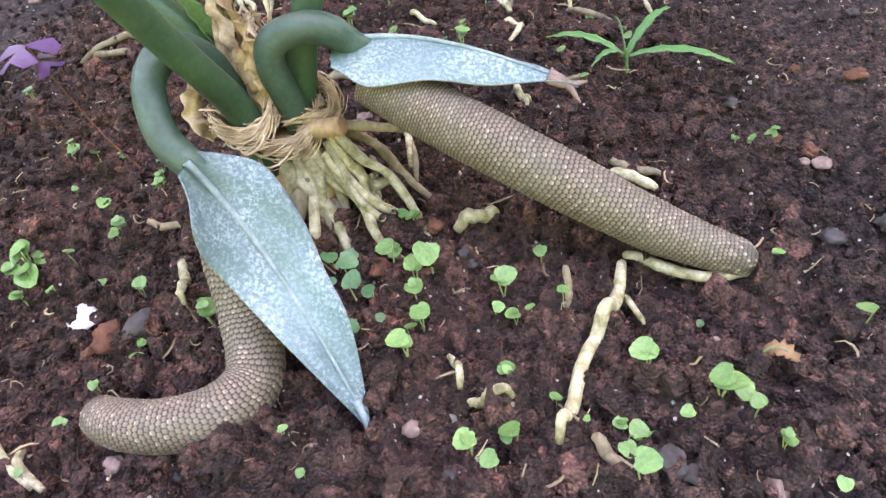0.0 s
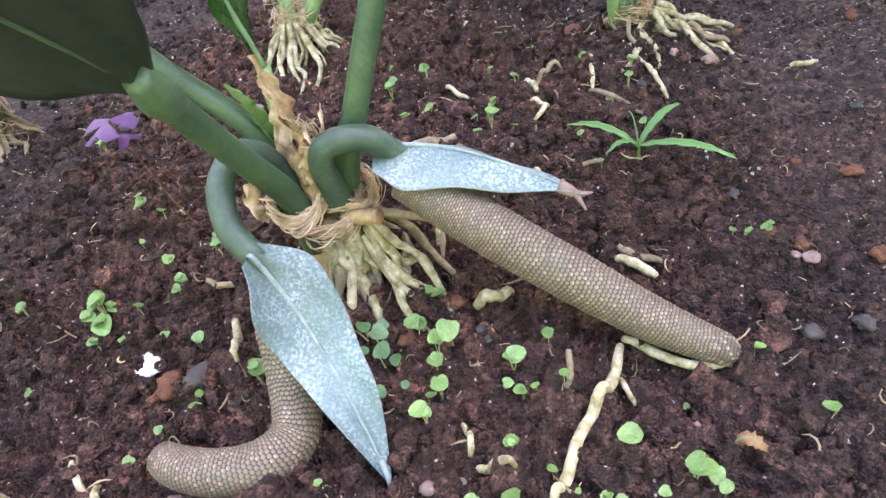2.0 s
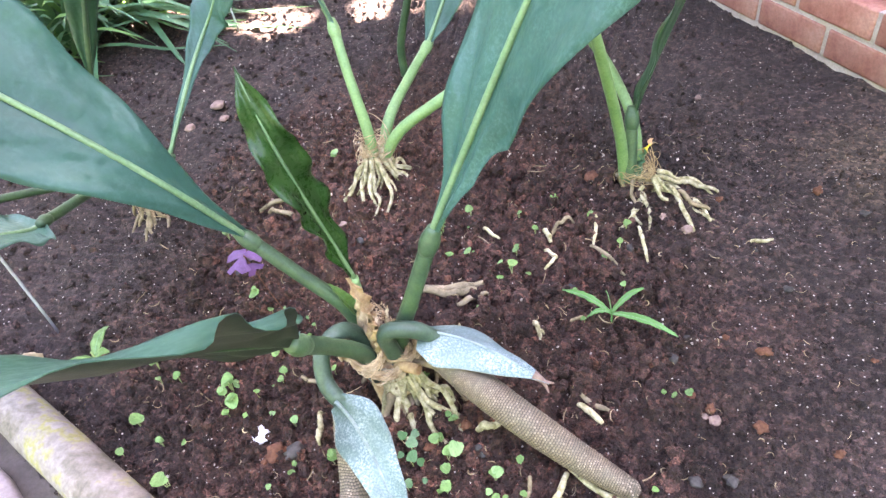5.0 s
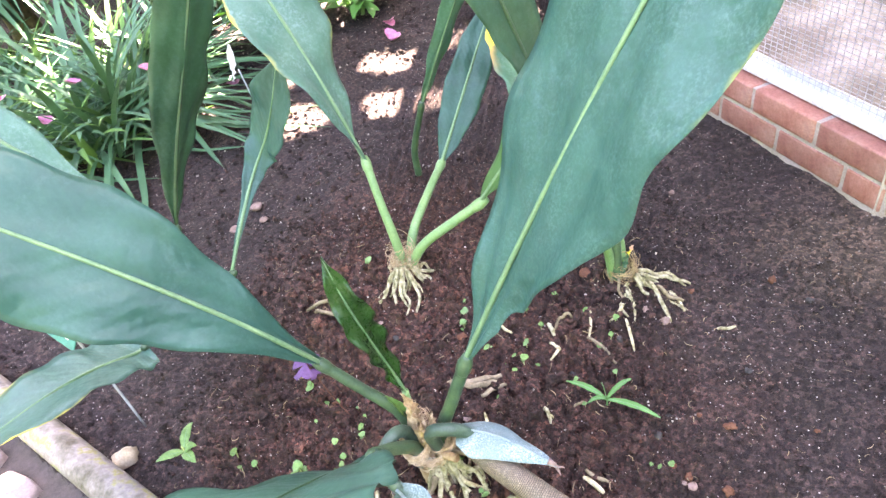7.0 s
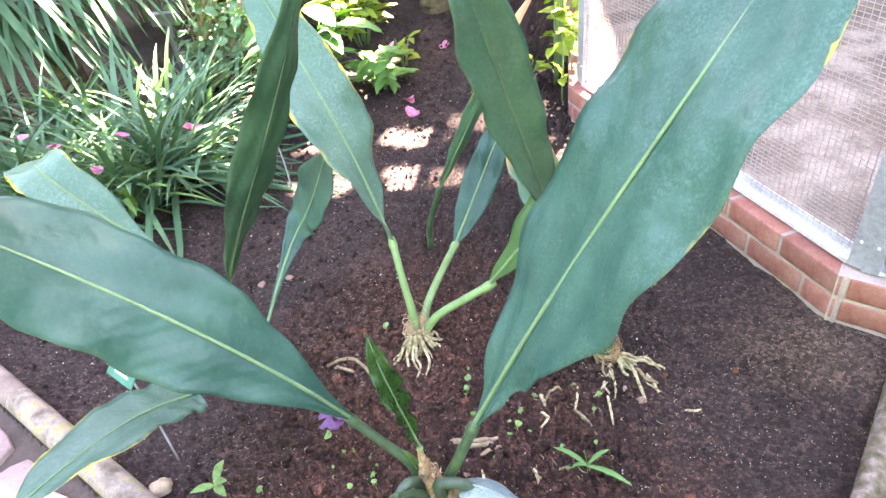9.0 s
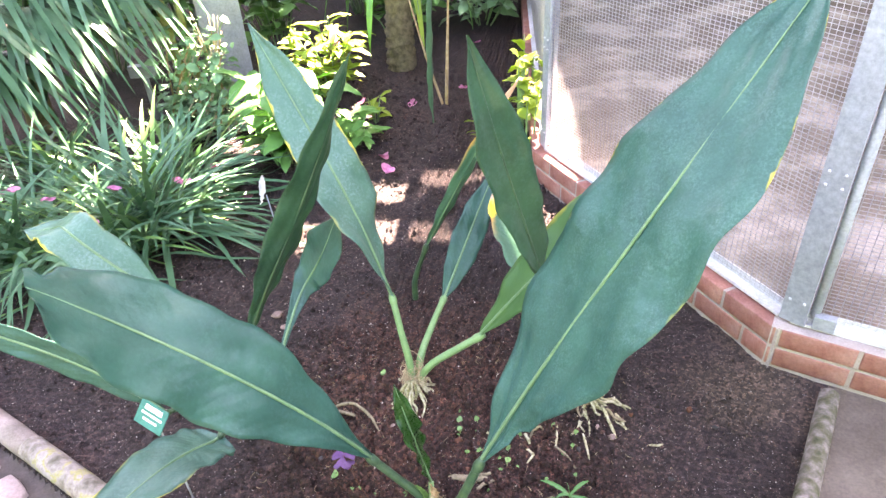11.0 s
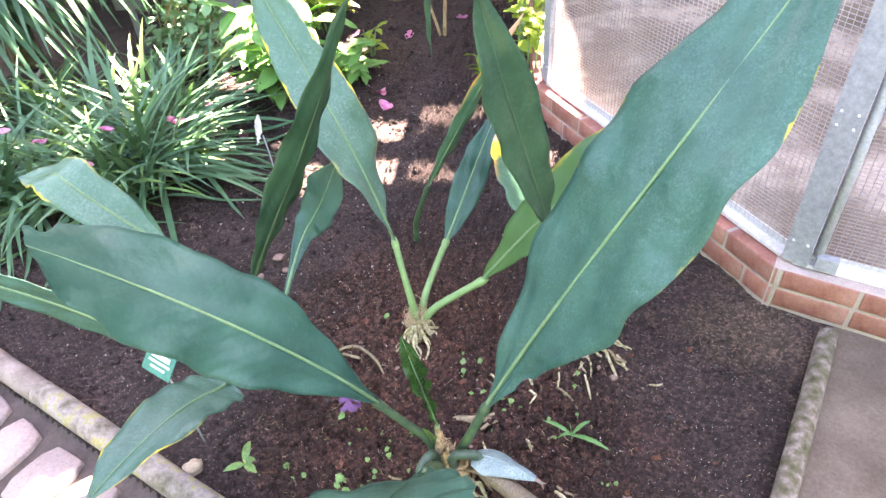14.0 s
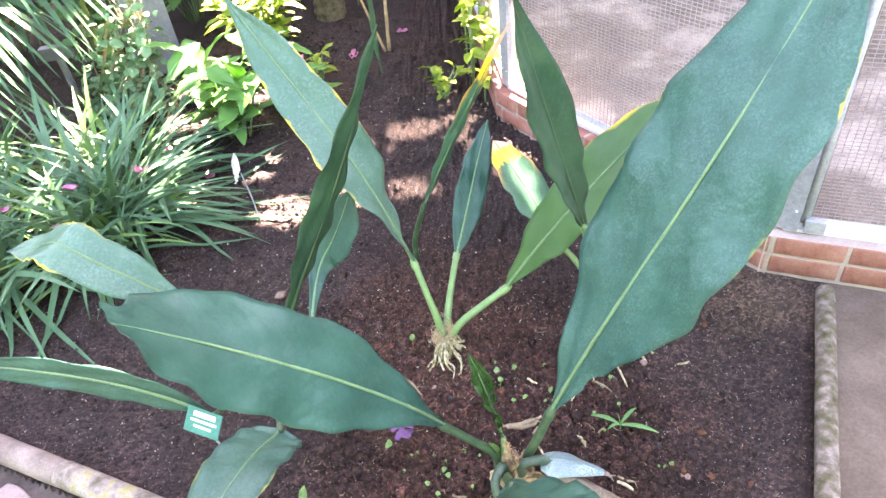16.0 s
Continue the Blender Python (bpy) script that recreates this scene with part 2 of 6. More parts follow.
PAPERY = surface("papery_white_leaf", ((0.3, (0.5, 0.48, 0.47)), (0.7, (0.75, 0.73, 0.72))), 30, 200, 0.7, 0.001)
HUSK = surface("dry_husk", ((0.3, (0.25, 0.15, 0.07)), (0.6, (0.5, 0.36, 0.2)), (0.8, (0.62, 0.48, 0.3))), 40, 300, 0.75, 0.001)
BRICK = surface("red_brick", ((0.25, (0.23, 0.08, 0.064)), (0.42, (0.34, 0.135, 0.108)), (0.58, (0.42, 0.2, 0.165)), (0.8, (0.5, 0.33, 0.29))), 9, 170, 0.7, 0.0015, vary=0.3)
MORTAR = surface("mortar", ((0.3, (0.38, 0.31, 0.28)), (0.7, (0.54, 0.46, 0.42))), 14, 220, 0.9, 0.002)
STEEL = surface("galvanised_steel", ((0.3, (0.34, 0.375, 0.43)), (0.7, (0.48, 0.52, 0.58))), 7, 60, 0.5, 0.0004, metal=0.35)
STEEL_RAIL = surface("whitened_steel", ((0.3, (0.62, 0.63, 0.66)), (0.7, (0.8, 0.81, 0.84))), 9, 90, 0.5, 0.0004, metal=0.2)
STEEL_GREY = surface("dull_grey_paint", ((0.3, (0.22, 0.24, 0.27)), (0.7, (0.33, 0.35, 0.39))), 9, 90, 0.5, 0.0004, metal=0.1)
STEEL_BLUE = surface("blue_grey_paint", ((0.3, (0.42, 0.48, 0.56)), (0.7, (0.56, 0.61, 0.68))), 9, 90, 0.5, 0.0004, metal=0.2)
WIRE = surface("wire", ((0.3, (0.42, 0.41, 0.42)), (0.7, (0.58, 0.57, 0.58))), 9, 90, 0.5, 0.0002, metal=0.2)
KERB = surface("weathered_edging", ((0.25, (0.12, 0.1, 0.085)), (0.5, (0.24, 0.2, 0.18)), (0.8, (0.35, 0.3, 0.28))), 12, 150, 0.85, 0.002, vary=0.2)
KERB_MOSS = surface("lichened_edging", ((0.3, (0.09, 0.085, 0.055)), (0.42, (0.2, 0.175, 0.15)), (0.5, (0.28, 0.25, 0.235)), (0.57, (0.29, 0.275, 0.11)), (0.63, (0.33, 0.3, 0.285)), (0.75, (0.25, 0.22, 0.2))), 14, 130, 0.9, 0.002)
KERB_LOG = surface("mossy_log_edging", ((0.3, (0.05, 0.055, 0.025)), (0.42, (0.11, 0.105, 0.06)), (0.52, (0.17, 0.145, 0.12)), (0.6, (0.26, 0.22, 0.195)), (0.7, (0.34, 0.3, 0.27))), 26, 130, 0.9, 0.002)
PAVING = surface("paving_stone", ((0.3, (0.27, 0.215, 0.21)), (0.7, (0.38, 0.315, 0.31))), 7, 120, 0.8, 0.002, vary=0.25)
JOINT = surface("paving_joint", ((0.3, (0.05, 0.04, 0.035)), (0.7, (0.12, 0.095, 0.085))), 12, 150, 0.9, 0.003)
STONE_W = surface("white_stone", ((0.3, (0.5, 0.48, 0.5)), (0.7, (0.75, 0.73, 0.75))), 60, 300, 0.7, 0.001)
STONE_P = surface("pinkish_stone", ((0.3, (0.17, 0.11, 0.095)), (0.7, (0.33, 0.23, 0.2))), 60, 300, 0.8, 0.001, vary=0.4)
STONE_D = surface("dark_stone", ((0.3, (0.03, 0.028, 0.028)), (0.7, (0.08, 0.07, 0.068))), 60, 300, 0.8, 0.001)
BARK_BIT = surface("red_bark", ((0.3, (0.09, 0.035, 0.02)), (0.7, (0.2, 0.085, 0.05))), 90, 300, 0.95, 0.003)
STONE_T = surface("tan_stone", ((0.3, (0.36, 0.28, 0.19)), (0.7, (0.58, 0.48, 0.35))), 60, 300, 0.8, 0.001)
DEADLEAF = surface("dead_leaf", ((0.3, (0.15, 0.075, 0.035)), (0.7, (0.34, 0.2, 0.1))), 60, 300, 0.7, 0.001)
PETAL = surface("pink_petal", ((0.3, (0.52, 0.12, 0.28)), (0.7, (0.74, 0.34, 0.48))), 60, 200, 0.6, 0.0005, vary=0.4)
SEED_LIGHT = surface("seedling_leaf", ((0.3, (0.075, 0.185, 0.05)), (0.7, (0.18, 0.33, 0.11))), 90, 400, 0.38, 0.0006, vary=0.4)
SEED_DARK = surface("seedling_leaf_deep", ((0.3, (0.04, 0.13, 0.05)), (0.7, (0.09, 0.21, 0.09))), 70, 300, 0.4, 0.0004, vary=0.2)
SHOOT = surface("seedling_stem", ((0.3, (0.22, 0.32, 0.1)), (0.7, (0.4, 0.48, 0.22))), 70, 300, 0.5, 0.0004)
PURPLE = surface("purple_leaf", ((0.3, (0.06, 0.022, 0.085)), (0.7, (0.13, 0.055, 0.17))), 60, 300, 0.5, 0.0004)
SIGN = surface("green_plastic", ((0.3, (0.02, 0.16, 0.12)), (0.7, (0.03, 0.22, 0.17))), 9, 90, 0.45, 0.0002)
WHITE = surface("white_print", ((0.3, (0.75, 0.78, 0.76)), (0.7, (0.85, 0.87, 0.86))), 9, 90, 0.5, 0.0001)
TRUNK = surface("palm_trunk", ((0.3, (0.07, 0.06, 0.03)), (0.6, (0.2, 0.16, 0.09)), (0.8, (0.3, 0.26, 0.13))), 22, 120, 0.9, 0.006)
MOSSY = surface("mossy_stem", ((0.3, (0.13, 0.14, 0.03)), (0.6, (0.3, 0.3, 0.1)), (0.8, (0.38, 0.34, 0.2))), 22, 120, 0.9, 0.004)
BLOCKER_GREEN = surface("dim_blocker_green", ((0.3, (0.03, 0.06, 0.025)), (0.7, (0.07, 0.12, 0.05))), 3, 25, 0.9, 0.02)
SUN_BLOCKER = surface("sun_blocker", ((0.3, (0.2, 0.22, 0.2)), (0.7, (0.3, 0.32, 0.3))), 5, 60, 0.9, 0.001)

STEM = surface("green_stem", ((0.3, (0.026, 0.068, 0.036)), (0.55, (0.045, 0.1, 0.05)), (0.8, (0.08, 0.145, 0.06))), 22, 260, 0.4, 0.0006)
STEM_PALE = surface("pale_stem", ((0.3, (0.11, 0.24, 0.09)), (0.7, (0.19, 0.34, 0.14))), 22, 260, 0.42, 0.0006)
STEM_BLUE = surface("blue_green_stalk", ((0.3, (0.022, 0.05, 0.034)), (0.55, (0.045, 0.088, 0.06)), (0.8, (0.1, 0.155, 0.115))), 30, 300, 0.4, 0.0006)
RIB = surface("leaf_rib", ((0.3, (0.1, 0.21, 0.1)), (0.7, (0.16, 0.29, 0.14))), 22, 260, 0.4, 0.0004)
LEAF = leaf_material("blue_green_leaf", (0.012, 0.064, 0.045), (0.024, 0.098, 0.069), None, bloom=0.06, pucker=0.35)
LEAF_YELLOW = leaf_material("blue_green_leaf_yellow_edge", (0.04, 0.122, 0.08), (0.07, 0.175, 0.118), None, margin=0.6, bloom=0.3, reach=(0.25, 0.5), width=0.1)
LEAF_FLECK = leaf_material("flecked_blue_green_leaf", (0.014, 0.07, 0.052), (0.027, 0.108, 0.08), None, margin=0.45, bloom=0.22, bloom_col=(0.24, 0.42, 0.39), grain=230, reach=(0.5, 0.66), width=0.045, vein=0.03, pucker=0.45)
LEAF_EDGE = leaf_material("blue_green_leaf_yellow_tip", (0.024, 0.085, 0.062), (0.042, 0.122, 0.088), None, margin=0.7, bloom=0.15, reach=(0.62, 0.78), width=0.12, pucker=0.35)
LEAF_PLAIN = leaf_material("plain_blue_green_leaf", (0.015, 0.062, 0.043), (0.028, 0.094, 0.066), None, bloom=0.1, vein=0.08, through=0.0)
LEAF_MID = leaf_material("mid_green_leaf", (0.035, 0.11, 0.035), (0.06, 0.155, 0.05), None, bloom=0.0, margin=0.5, through=0.15, reach=(0.5, 0.75), width=0.16)
LEAF_ORANGE = leaf_material("leaf_with_orange_edge", (0.03, 0.11, 0.06), (0.06, 0.17, 0.09), None, margin=1.0, tip=(0.75, 0.36, 0.06), reach=(0.55, 0.8), width=0.35, scorch=(0.78, 0.9, 0.2, (0.8, 0.6, 0.06), (0.78, 0.45, 0.3)))
LEAF_DEEP = leaf_material("deep_green_leaf", (0.011, 0.05, 0.026), (0.024, 0.084, 0.042), None, bloom=0.08, through=0.08)
LEAF_YOUNG = leaf_material("young_leaf", (0.007, 0.036, 0.008), (0.017, 0.068, 0.012), None, rough=0.25, bloom=0.0, vein=0.0)
SPATHE = leaf_material("silvery_spathe", (0.05, 0.1, 0.105), (0.13, 0.21, 0.22), None, rough=0.4, bloom=0.85, bloom_col=(0.5, 0.61, 0.64), through=0.03, vein=0.0, grain=380, margin=0.08, tip=(0.34, 0.23, 0.18), reach=(0.02, 0.08), width=0.07, foot=(0.05, 0.1, 0.07))
SPATHE_RIB = surface("spathe_rib", ((0.3, (0.13, 0.2, 0.2)), (0.7, (0.3, 0.38, 0.39))), 60, 400, 0.45, 0.0005)
# matte lower face; the shade it hangs in is put into this dark colour
SHADED_UNDERSIDE = surface("shaded_leaf_underside", ((0.3, (0.012, 0.021, 0.014)), (0.7, (0.02, 0.034, 0.023))), 14, 120, 0.6, 0.0006, spec=0.25)
STRAP = leaf_material("strap_leaf", (0.04, 0.12, 0.06), (0.085, 0.21, 0.115), None, rough=0.35, bloom=0.0, vein=0.0)
STRAP_PALE = leaf_material("strap_leaf_pale", (0.08, 0.2, 0.05), (0.15, 0.3, 0.09), None, rough=0.4, bloom=0.0, vein=0.0)
BROAD = leaf_material("shrub_leaf", (0.08, 0.25, 0.065), (0.15, 0.38, 0.1), None, bloom=0.0, through=0.25)
LIME = leaf_material("lime_leaf", (0.2, 0.33, 0.035), (0.37, 0.48, 0.07), None, bloom=0.0, through=0.3)
IVY = leaf_material("ivy_leaf", (0.11, 0.27, 0.12), (0.26, 0.44, 0.24), None, bloom=0.0, vein=0.0)
GRASSLEAF = leaf_material("palm_seedling_leaf", (0.05, 0.17, 0.05), (0.09, 0.24, 0.07), None, bloom=0.0)
SCALES = scale_material()

# ---- builders ----


def part(name, bm, mat, parent=None, label=""):
    """One mesh object out of a bmesh, or of (vertices, faces), under a thing or a part."""
    me = bpy.data.meshes.new(name)
    if isinstance(bm, tuple):
        me.from_pydata(bm[0], [], bm[1])
    else:
        bm.to_mesh(me)
        bm.free()
    me.materials.append(mat)
    me.polygons.foreach_set("use_smooth", [True] * len(me.polygons))
    ob = new(name, me)
    ob.parent = parent
    if label:
        ob["label"] = label
    return ob


def flat(ob):
    ob.data.polygons.foreach_set("use_smooth", [False] * len(ob.data.polygons))
    return ob


def thing(name, label, category, group="", kind="", at=(0, 0, 0)):
    ob = tagged(new(name), label, category, group, kind)
    ob.location = at
    return ob


def spline(pts, n):
    """Points of a smooth curve through pts."""
    p = np.array(pts, float)
    p = np.vstack([2 * p[0] - p[1], p, 2 * p[-1] - p[-2]])
    out = []
    for s in np.linspace(0, len(pts) - 1 - 1e-6, n):
        i, f = int(s), s - int(s)
        a, b, c, d = p[i], p[i + 1], p[i + 2], p[i + 3]
        out.append(0.5 * (2 * b + (c - a) * f + (2 * a - 5 * b + 4 * c - d) * f * f + (3 * b - a - 3 * c + d) * f ** 3))
    return np.array(out)


def frames(p):
    t = np.gradient(p, axis=0)
    t /= np.linalg.norm(t, axis=1)[:, None] + 1e-9
    ref = np.array([0.0, 0.0, 1.0]) if abs(t[0][2]) < 0.9 else np.array([1.0, 0.0, 0.0])
    us, vs, u = [], [], np.cross(t[0], ref)
    for k in t:
        u = u - k * (u @ k)
        u /= np.linalg.norm(u) + 1e-9
        us.append(u)
        vs.append(np.cross(k, u))
    return t, np.array(us), np.array(vs)


def tube(pts, radii, segs=10, n=14, rough=0.0, seed=0):
    """Vertices and faces of a closed tube along a smooth curve; rough: how uneven its radius is."""
    p = spline(pts, n)
    r = np.interp(np.linspace(0, 1, n), np.linspace(0, 1, len(radii)), radii)
    _, us, vs = frames(p)
    rng = np.random.default_rng(seed)
    verts, faces = [], []
    for i in range(n):
        for k in range(segs):
            a = 2 * math.pi * k / segs
            q = r[i] * (1 + rough * rng.uniform(-1, 1))
            verts.append(tuple(p[i] + q * (us[i] * math.cos(a) + vs[i] * math.sin(a))))
    for i in range(n - 1):
        for k in range(segs):
            j = (k + 1) % segs
            faces.append((i * segs + k, i * segs + j, (i + 1) * segs + j, (i + 1) * segs + k))
    faces.append(tuple(reversed(range(segs))))
    faces.append(tuple(range((n - 1) * segs, n * segs)))
    return verts, faces


def join(chunks):
    verts, faces = [], []
    for v, f in chunks:
        o = len(verts)
        verts.extend(v)
        faces.extend(tuple(i + o for i in q) for q in f)
    return verts, faces


def smooth(a, k=2):
    for _ in range(k):
        a[1:-1] = (a[:-2] + 2 * a[1:-1] + a[2:]) / 4
    return a


def blade(parent, c, w, tw, mat, fold=0.1, wave=0.004, waves=5, n=34, m=12, rib=0.0035, name="leaf_blade", label="", rib_mat=None, thick=0.0012, seed=0, droop=0.0, nick=None, base=0.003, ripple=0.0, tip=0.001, under=None):
    """A leaf blade along a Bezier midrib c with half widths w at 0.15, 0.4, 0.7 and 0.9 of it and the turns tw (degrees) about it at its base, middle and tip."""
    c = np.array(c, float)
    s = np.linspace(0, 1, n)
    q = s[:, None]
    p = (1 - q) ** 3 * c[0] + 3 * q * (1 - q) ** 2 * c[1] + 3 * q * q * (1 - q) * c[2] + q ** 3 * c[3]
    t = 3 * (1 - q) ** 2 * (c[1] - c[0]) + 6 * q * (1 - q) * (c[2] - c[1]) + 3 * q * q * (c[3] - c[2])
    t /= np.linalg.norm(t, axis=1)[:, None] + 1e-9
    half = smooth(np.interp(s, [0, 0.15, 0.4, 0.7, 0.9, 1], [base, *w, tip]), 3)
    turn = np.radians(smooth(np.interp(s, [0, 0.5, 1], tw), 6))
    side = np.cross(t, [0, 0, 1.0])
    side /= np.linalg.norm(side, axis=1)[:, None] + 1e-9
    up = np.cross(side, t)
    a = side * np.cos(turn)[:, None] + up * np.sin(turn)[:, None]
    nr = np.cross(a, t)
    rng = np.random.default_rng(seed)
    ph = rng.uniform(0, 6, 4)
    verts, uvs = [], []
    for layer in (0, 1):
        for i in range(n):
            for j in range(m + 1):
                u = 2 * j / m - 1
                k = 0 if u < 0 else 1
                edge = half[i] * (1 + 0.035 * math.sin(waves * 5.3 * s[i] + ph[k]) + 0.02 * math.sin(waves * 11 * s[i] + ph[k + 2]))
                if nick and (u > 0) == (nick[1] > 0) and abs(s[i] - nick[0]) < nick[2]:
                    edge *= 1 - nick[3] * (1 - 0.5 * abs(s[i] - nick[0]) / nick[2])
                h = fold * abs(u) * half[i] - droop * u * u * half[i] + wave * abs(u) ** 1.6 * math.sin(waves * 6.28 * s[i] + ph[k]) + 0.3 * wave * math.sin(9 * u + 17 * s[i] + ph[2])
                h += ripple * min(1.0, 2.2 * abs(u)) * min(1.0, 8 * s[i] * (1 - s[i])) * (math.sin(38 * (s[i] - 0.13 * abs(u)) + 2 * ph[k] + 2.5 * math.sin(7 * s[i] + ph[k + 1])) + 0.8 * math.sin(27 * (s[i] - 0.1 * abs(u)) + 3 * ph[k + 2]))
                h -= layer * thick * (1.0 - 0.5 * abs(u))
                verts.append(tuple(p[i] + a[i] * u * edge + nr[i] * h))
                uvs.append((u, s[i]))
    faces, o = [], n * (m + 1)
    for i in range(n - 1):
        for j in range(m):
            f = (i * (m + 1) + j, i * (m + 1) + j + 1, (i + 1) * (m + 1) + j + 1, (i + 1) * (m + 1) + j)
            faces += [f, tuple(o + k for k in reversed(f))]
        for j in (0, m):
            f = (i * (m + 1) + j, (i + 1) * (m + 1) + j, o + (i + 1) * (m + 1) + j, o + i * (m + 1) + j)
            faces.append(f if j == 0 else f[::-1])
    ob = part(name, (verts, faces), mat, parent, label)
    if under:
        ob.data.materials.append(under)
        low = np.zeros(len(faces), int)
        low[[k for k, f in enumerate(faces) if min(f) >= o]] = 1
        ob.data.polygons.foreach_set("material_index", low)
    layer = ob.data.uv_layers.new(name="UVMap")
    idx = np.zeros(len(ob.data.loops), int)
    ob.data.loops.foreach_get("vertex_index", idx)
    layer.data.foreach_set("uv", np.array(uvs)[idx].ravel())
    if rib:
        line = p + nr * (rib * 0.15)
        keep = line[::3] if len(line[::3]) > 3 else line
        part("midrib", tube(keep, [rib * 1.3, rib, rib * 0.8, rib * 0.3], 8, n), rib_mat or RIB, ob)
    return ob


def petiole(parent, pts, radii, mat, ring=True, name="petiole"):
    ob = part(name, tube(pts, radii, 14, 22, 0.015), mat, parent)
    if ring:
        a, b = Vector(pts[-1]), Vector(pts[-2])
        d = (a - b).normalized()
        r = radii[-1]
        # a swollen joint below the blade
        part("joint", tube([tuple(a - d * r * 1.6), tuple(a - d * r * 0.5), tuple(a + d * r * 0.6), tuple(a + d * r * 2.2)], [r * 1.0, r * 1.22, r * 1.2, r * 0.75], 14, 12), mat, parent)
    return ob


def lump(rng, r, flat_=0.75, sub=2, rough=0.3):
    """An uneven lump, flat underneath."""
    bm = bmesh.new()
    bmesh.ops.create_icosphere(bm, subdivisions=sub, radius=1.0)
    off, sc = rng.uniform(-50, 50, 3), rng.uniform(0.75, 1.25, 3)
    for v in bm.verts:
        k = 1 + rough * noise.noise(Vector(v.co * 1.4) + Vector(off)) + rough * 0.5 * noise.noise(Vector(v.co * 3.5) + Vector(off))
        v.co = Vector((v.co.x * sc[0], v.co.y * sc[1], v.co.z * flat_ * sc[2])) * (k * r)
        v.co.z = max(v.co.z, -0.35 * r)
    return bm


def box(bm, m, size, bevel=0.0):
    """Adds a box of that size at the pose m to bm."""
    made = bmesh.ops.create_cube(bm, size=1.0, matrix=m @ Matrix.Diagonal((*size, 1)))
    if bevel:
        edges = list({e for v in made["verts"] for e in v.link_edges})
        bmesh.ops.bevel(bm, geom=edges, offset=bevel, segments=2, affect="EDGES", profile=0.6)
    return bm


# ---- ground ----


def soil_height(x, y):
    def b(cx, cy, h, s):
        return h * math.exp(-((x - cx) ** 2 + (y - cy) ** 2) / s ** 2)
    return -0.012 + b(-0.07, 0.58, 0.05, 0.22) + b(-0.3, 1.0, 0.085, 0.24) + b(0.2, 0.92, 0.035, 0.2)


KERB_A, KERB_B = Vector((-2.9, 1.32)), Vector((0.55, -0.15))          # inner edge of the edging along the paved path
LOG_A, LOG_B = Vector((0.93, 1.09)), Vector((0.33, -0.24))            # edging along the sandy path
WALL = [Vector((2.3, 0.62)), Vector((0.785, 1.225)), Vector((0.0, 2.43)), Vector((-0.25, 5.6))]   # outer foot of the brick wall


def right_of(p, a, b):
    """Metres by which p lies to the right of the line from a to b."""
    d = (b - a).normalized()
    return (p - a).x * d.y - (p - a).y * d.x


def zone(x, y):
    p = Vector((x, y))
    if right_of(p, KERB_A, KERB_B) > 0.075:
        return "paved"
    if right_of(p, WALL[0], WALL[1]) > 0.06 and right_of(p, WALL[1], WALL[2]) > 0.06 and right_of(p, WALL[2], WALL[3]) > 0.06:
        return "pen"
    if right_of(p, LOG_B, LOG_A) > 0.0 and right_of(p, WALL[0], WALL[1]) < 0.06 and y < 1.35 and x > 0.2:
        return "sand"
    return "bed"


def ground_z(x, y):
    zn = zone(x, y)
    base = soil_height(x, y)
    v = Vector((x, y, 0))
    if zn == "bed":
        calm = 1.0 - 0.68 * min(1.0, max(0.0, (x - 0.16) / 0.22)) if y > 0.3 else 1.0
        calm *= 1.0 - 0.4 * min(1.0, max(0.0, (-0.45 - x) / 0.25))
        d = 0.010 * noise.noise(v * 9) + calm * (0.017 * noise.noise(v * 26) + 0.021 * noise.noise(v * 62 + Vector((7, 3, 1))) + 0.011 * abs(noise.noise(v * 120)))
        return base + d
    if zn == "paved":
        return -0.03
    return -0.012 + 0.004 * noise.noise(v * 12)


def spaced(edges):
    out = []
    for a, b, step in edges:
        out += list(np.arange(a, b, step))
    return out + [edges[-1][1]]


def build_ground():
    xs = spaced([(-40, -6, 4), (-6, -2, 0.2), (-2, -0.5, 0.025), (-0.5, 0.5, 0.005), (0.5, 1.2, 0.025), (1.2, 4, 0.2), (4, 40, 4)])
    ys = spaced([(-40, -2, 4), (-2, 0, 0.2), (0, 0.15, 0.025), (0.15, 0.95, 0.005), (0.95, 2.8, 0.025), (2.8, 7, 0.12), (7, 40, 3)])
    verts = [(x, y, ground_z(x, y)) for y in ys for x in xs]
    nx = len(xs)
    faces = [(j * nx + i, j * nx + i + 1, (j + 1) * nx + i + 1, (j + 1) * nx + i) for j in range(len(ys) - 1) for i in range(nx - 1)]
    ob = part("ground", (verts, faces), SOIL)
    ob.data.materials.append(SAND)
    ob.data.materials.append(JOINT)
    ob.data.materials.append(SUN_PATCH_SAND)
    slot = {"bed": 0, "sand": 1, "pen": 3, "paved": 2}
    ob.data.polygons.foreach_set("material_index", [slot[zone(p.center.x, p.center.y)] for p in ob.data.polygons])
    return tagged(ob, "dark crumbly garden soil with sandy trodden ground beside it", "ground", kind="structure")


build_ground()


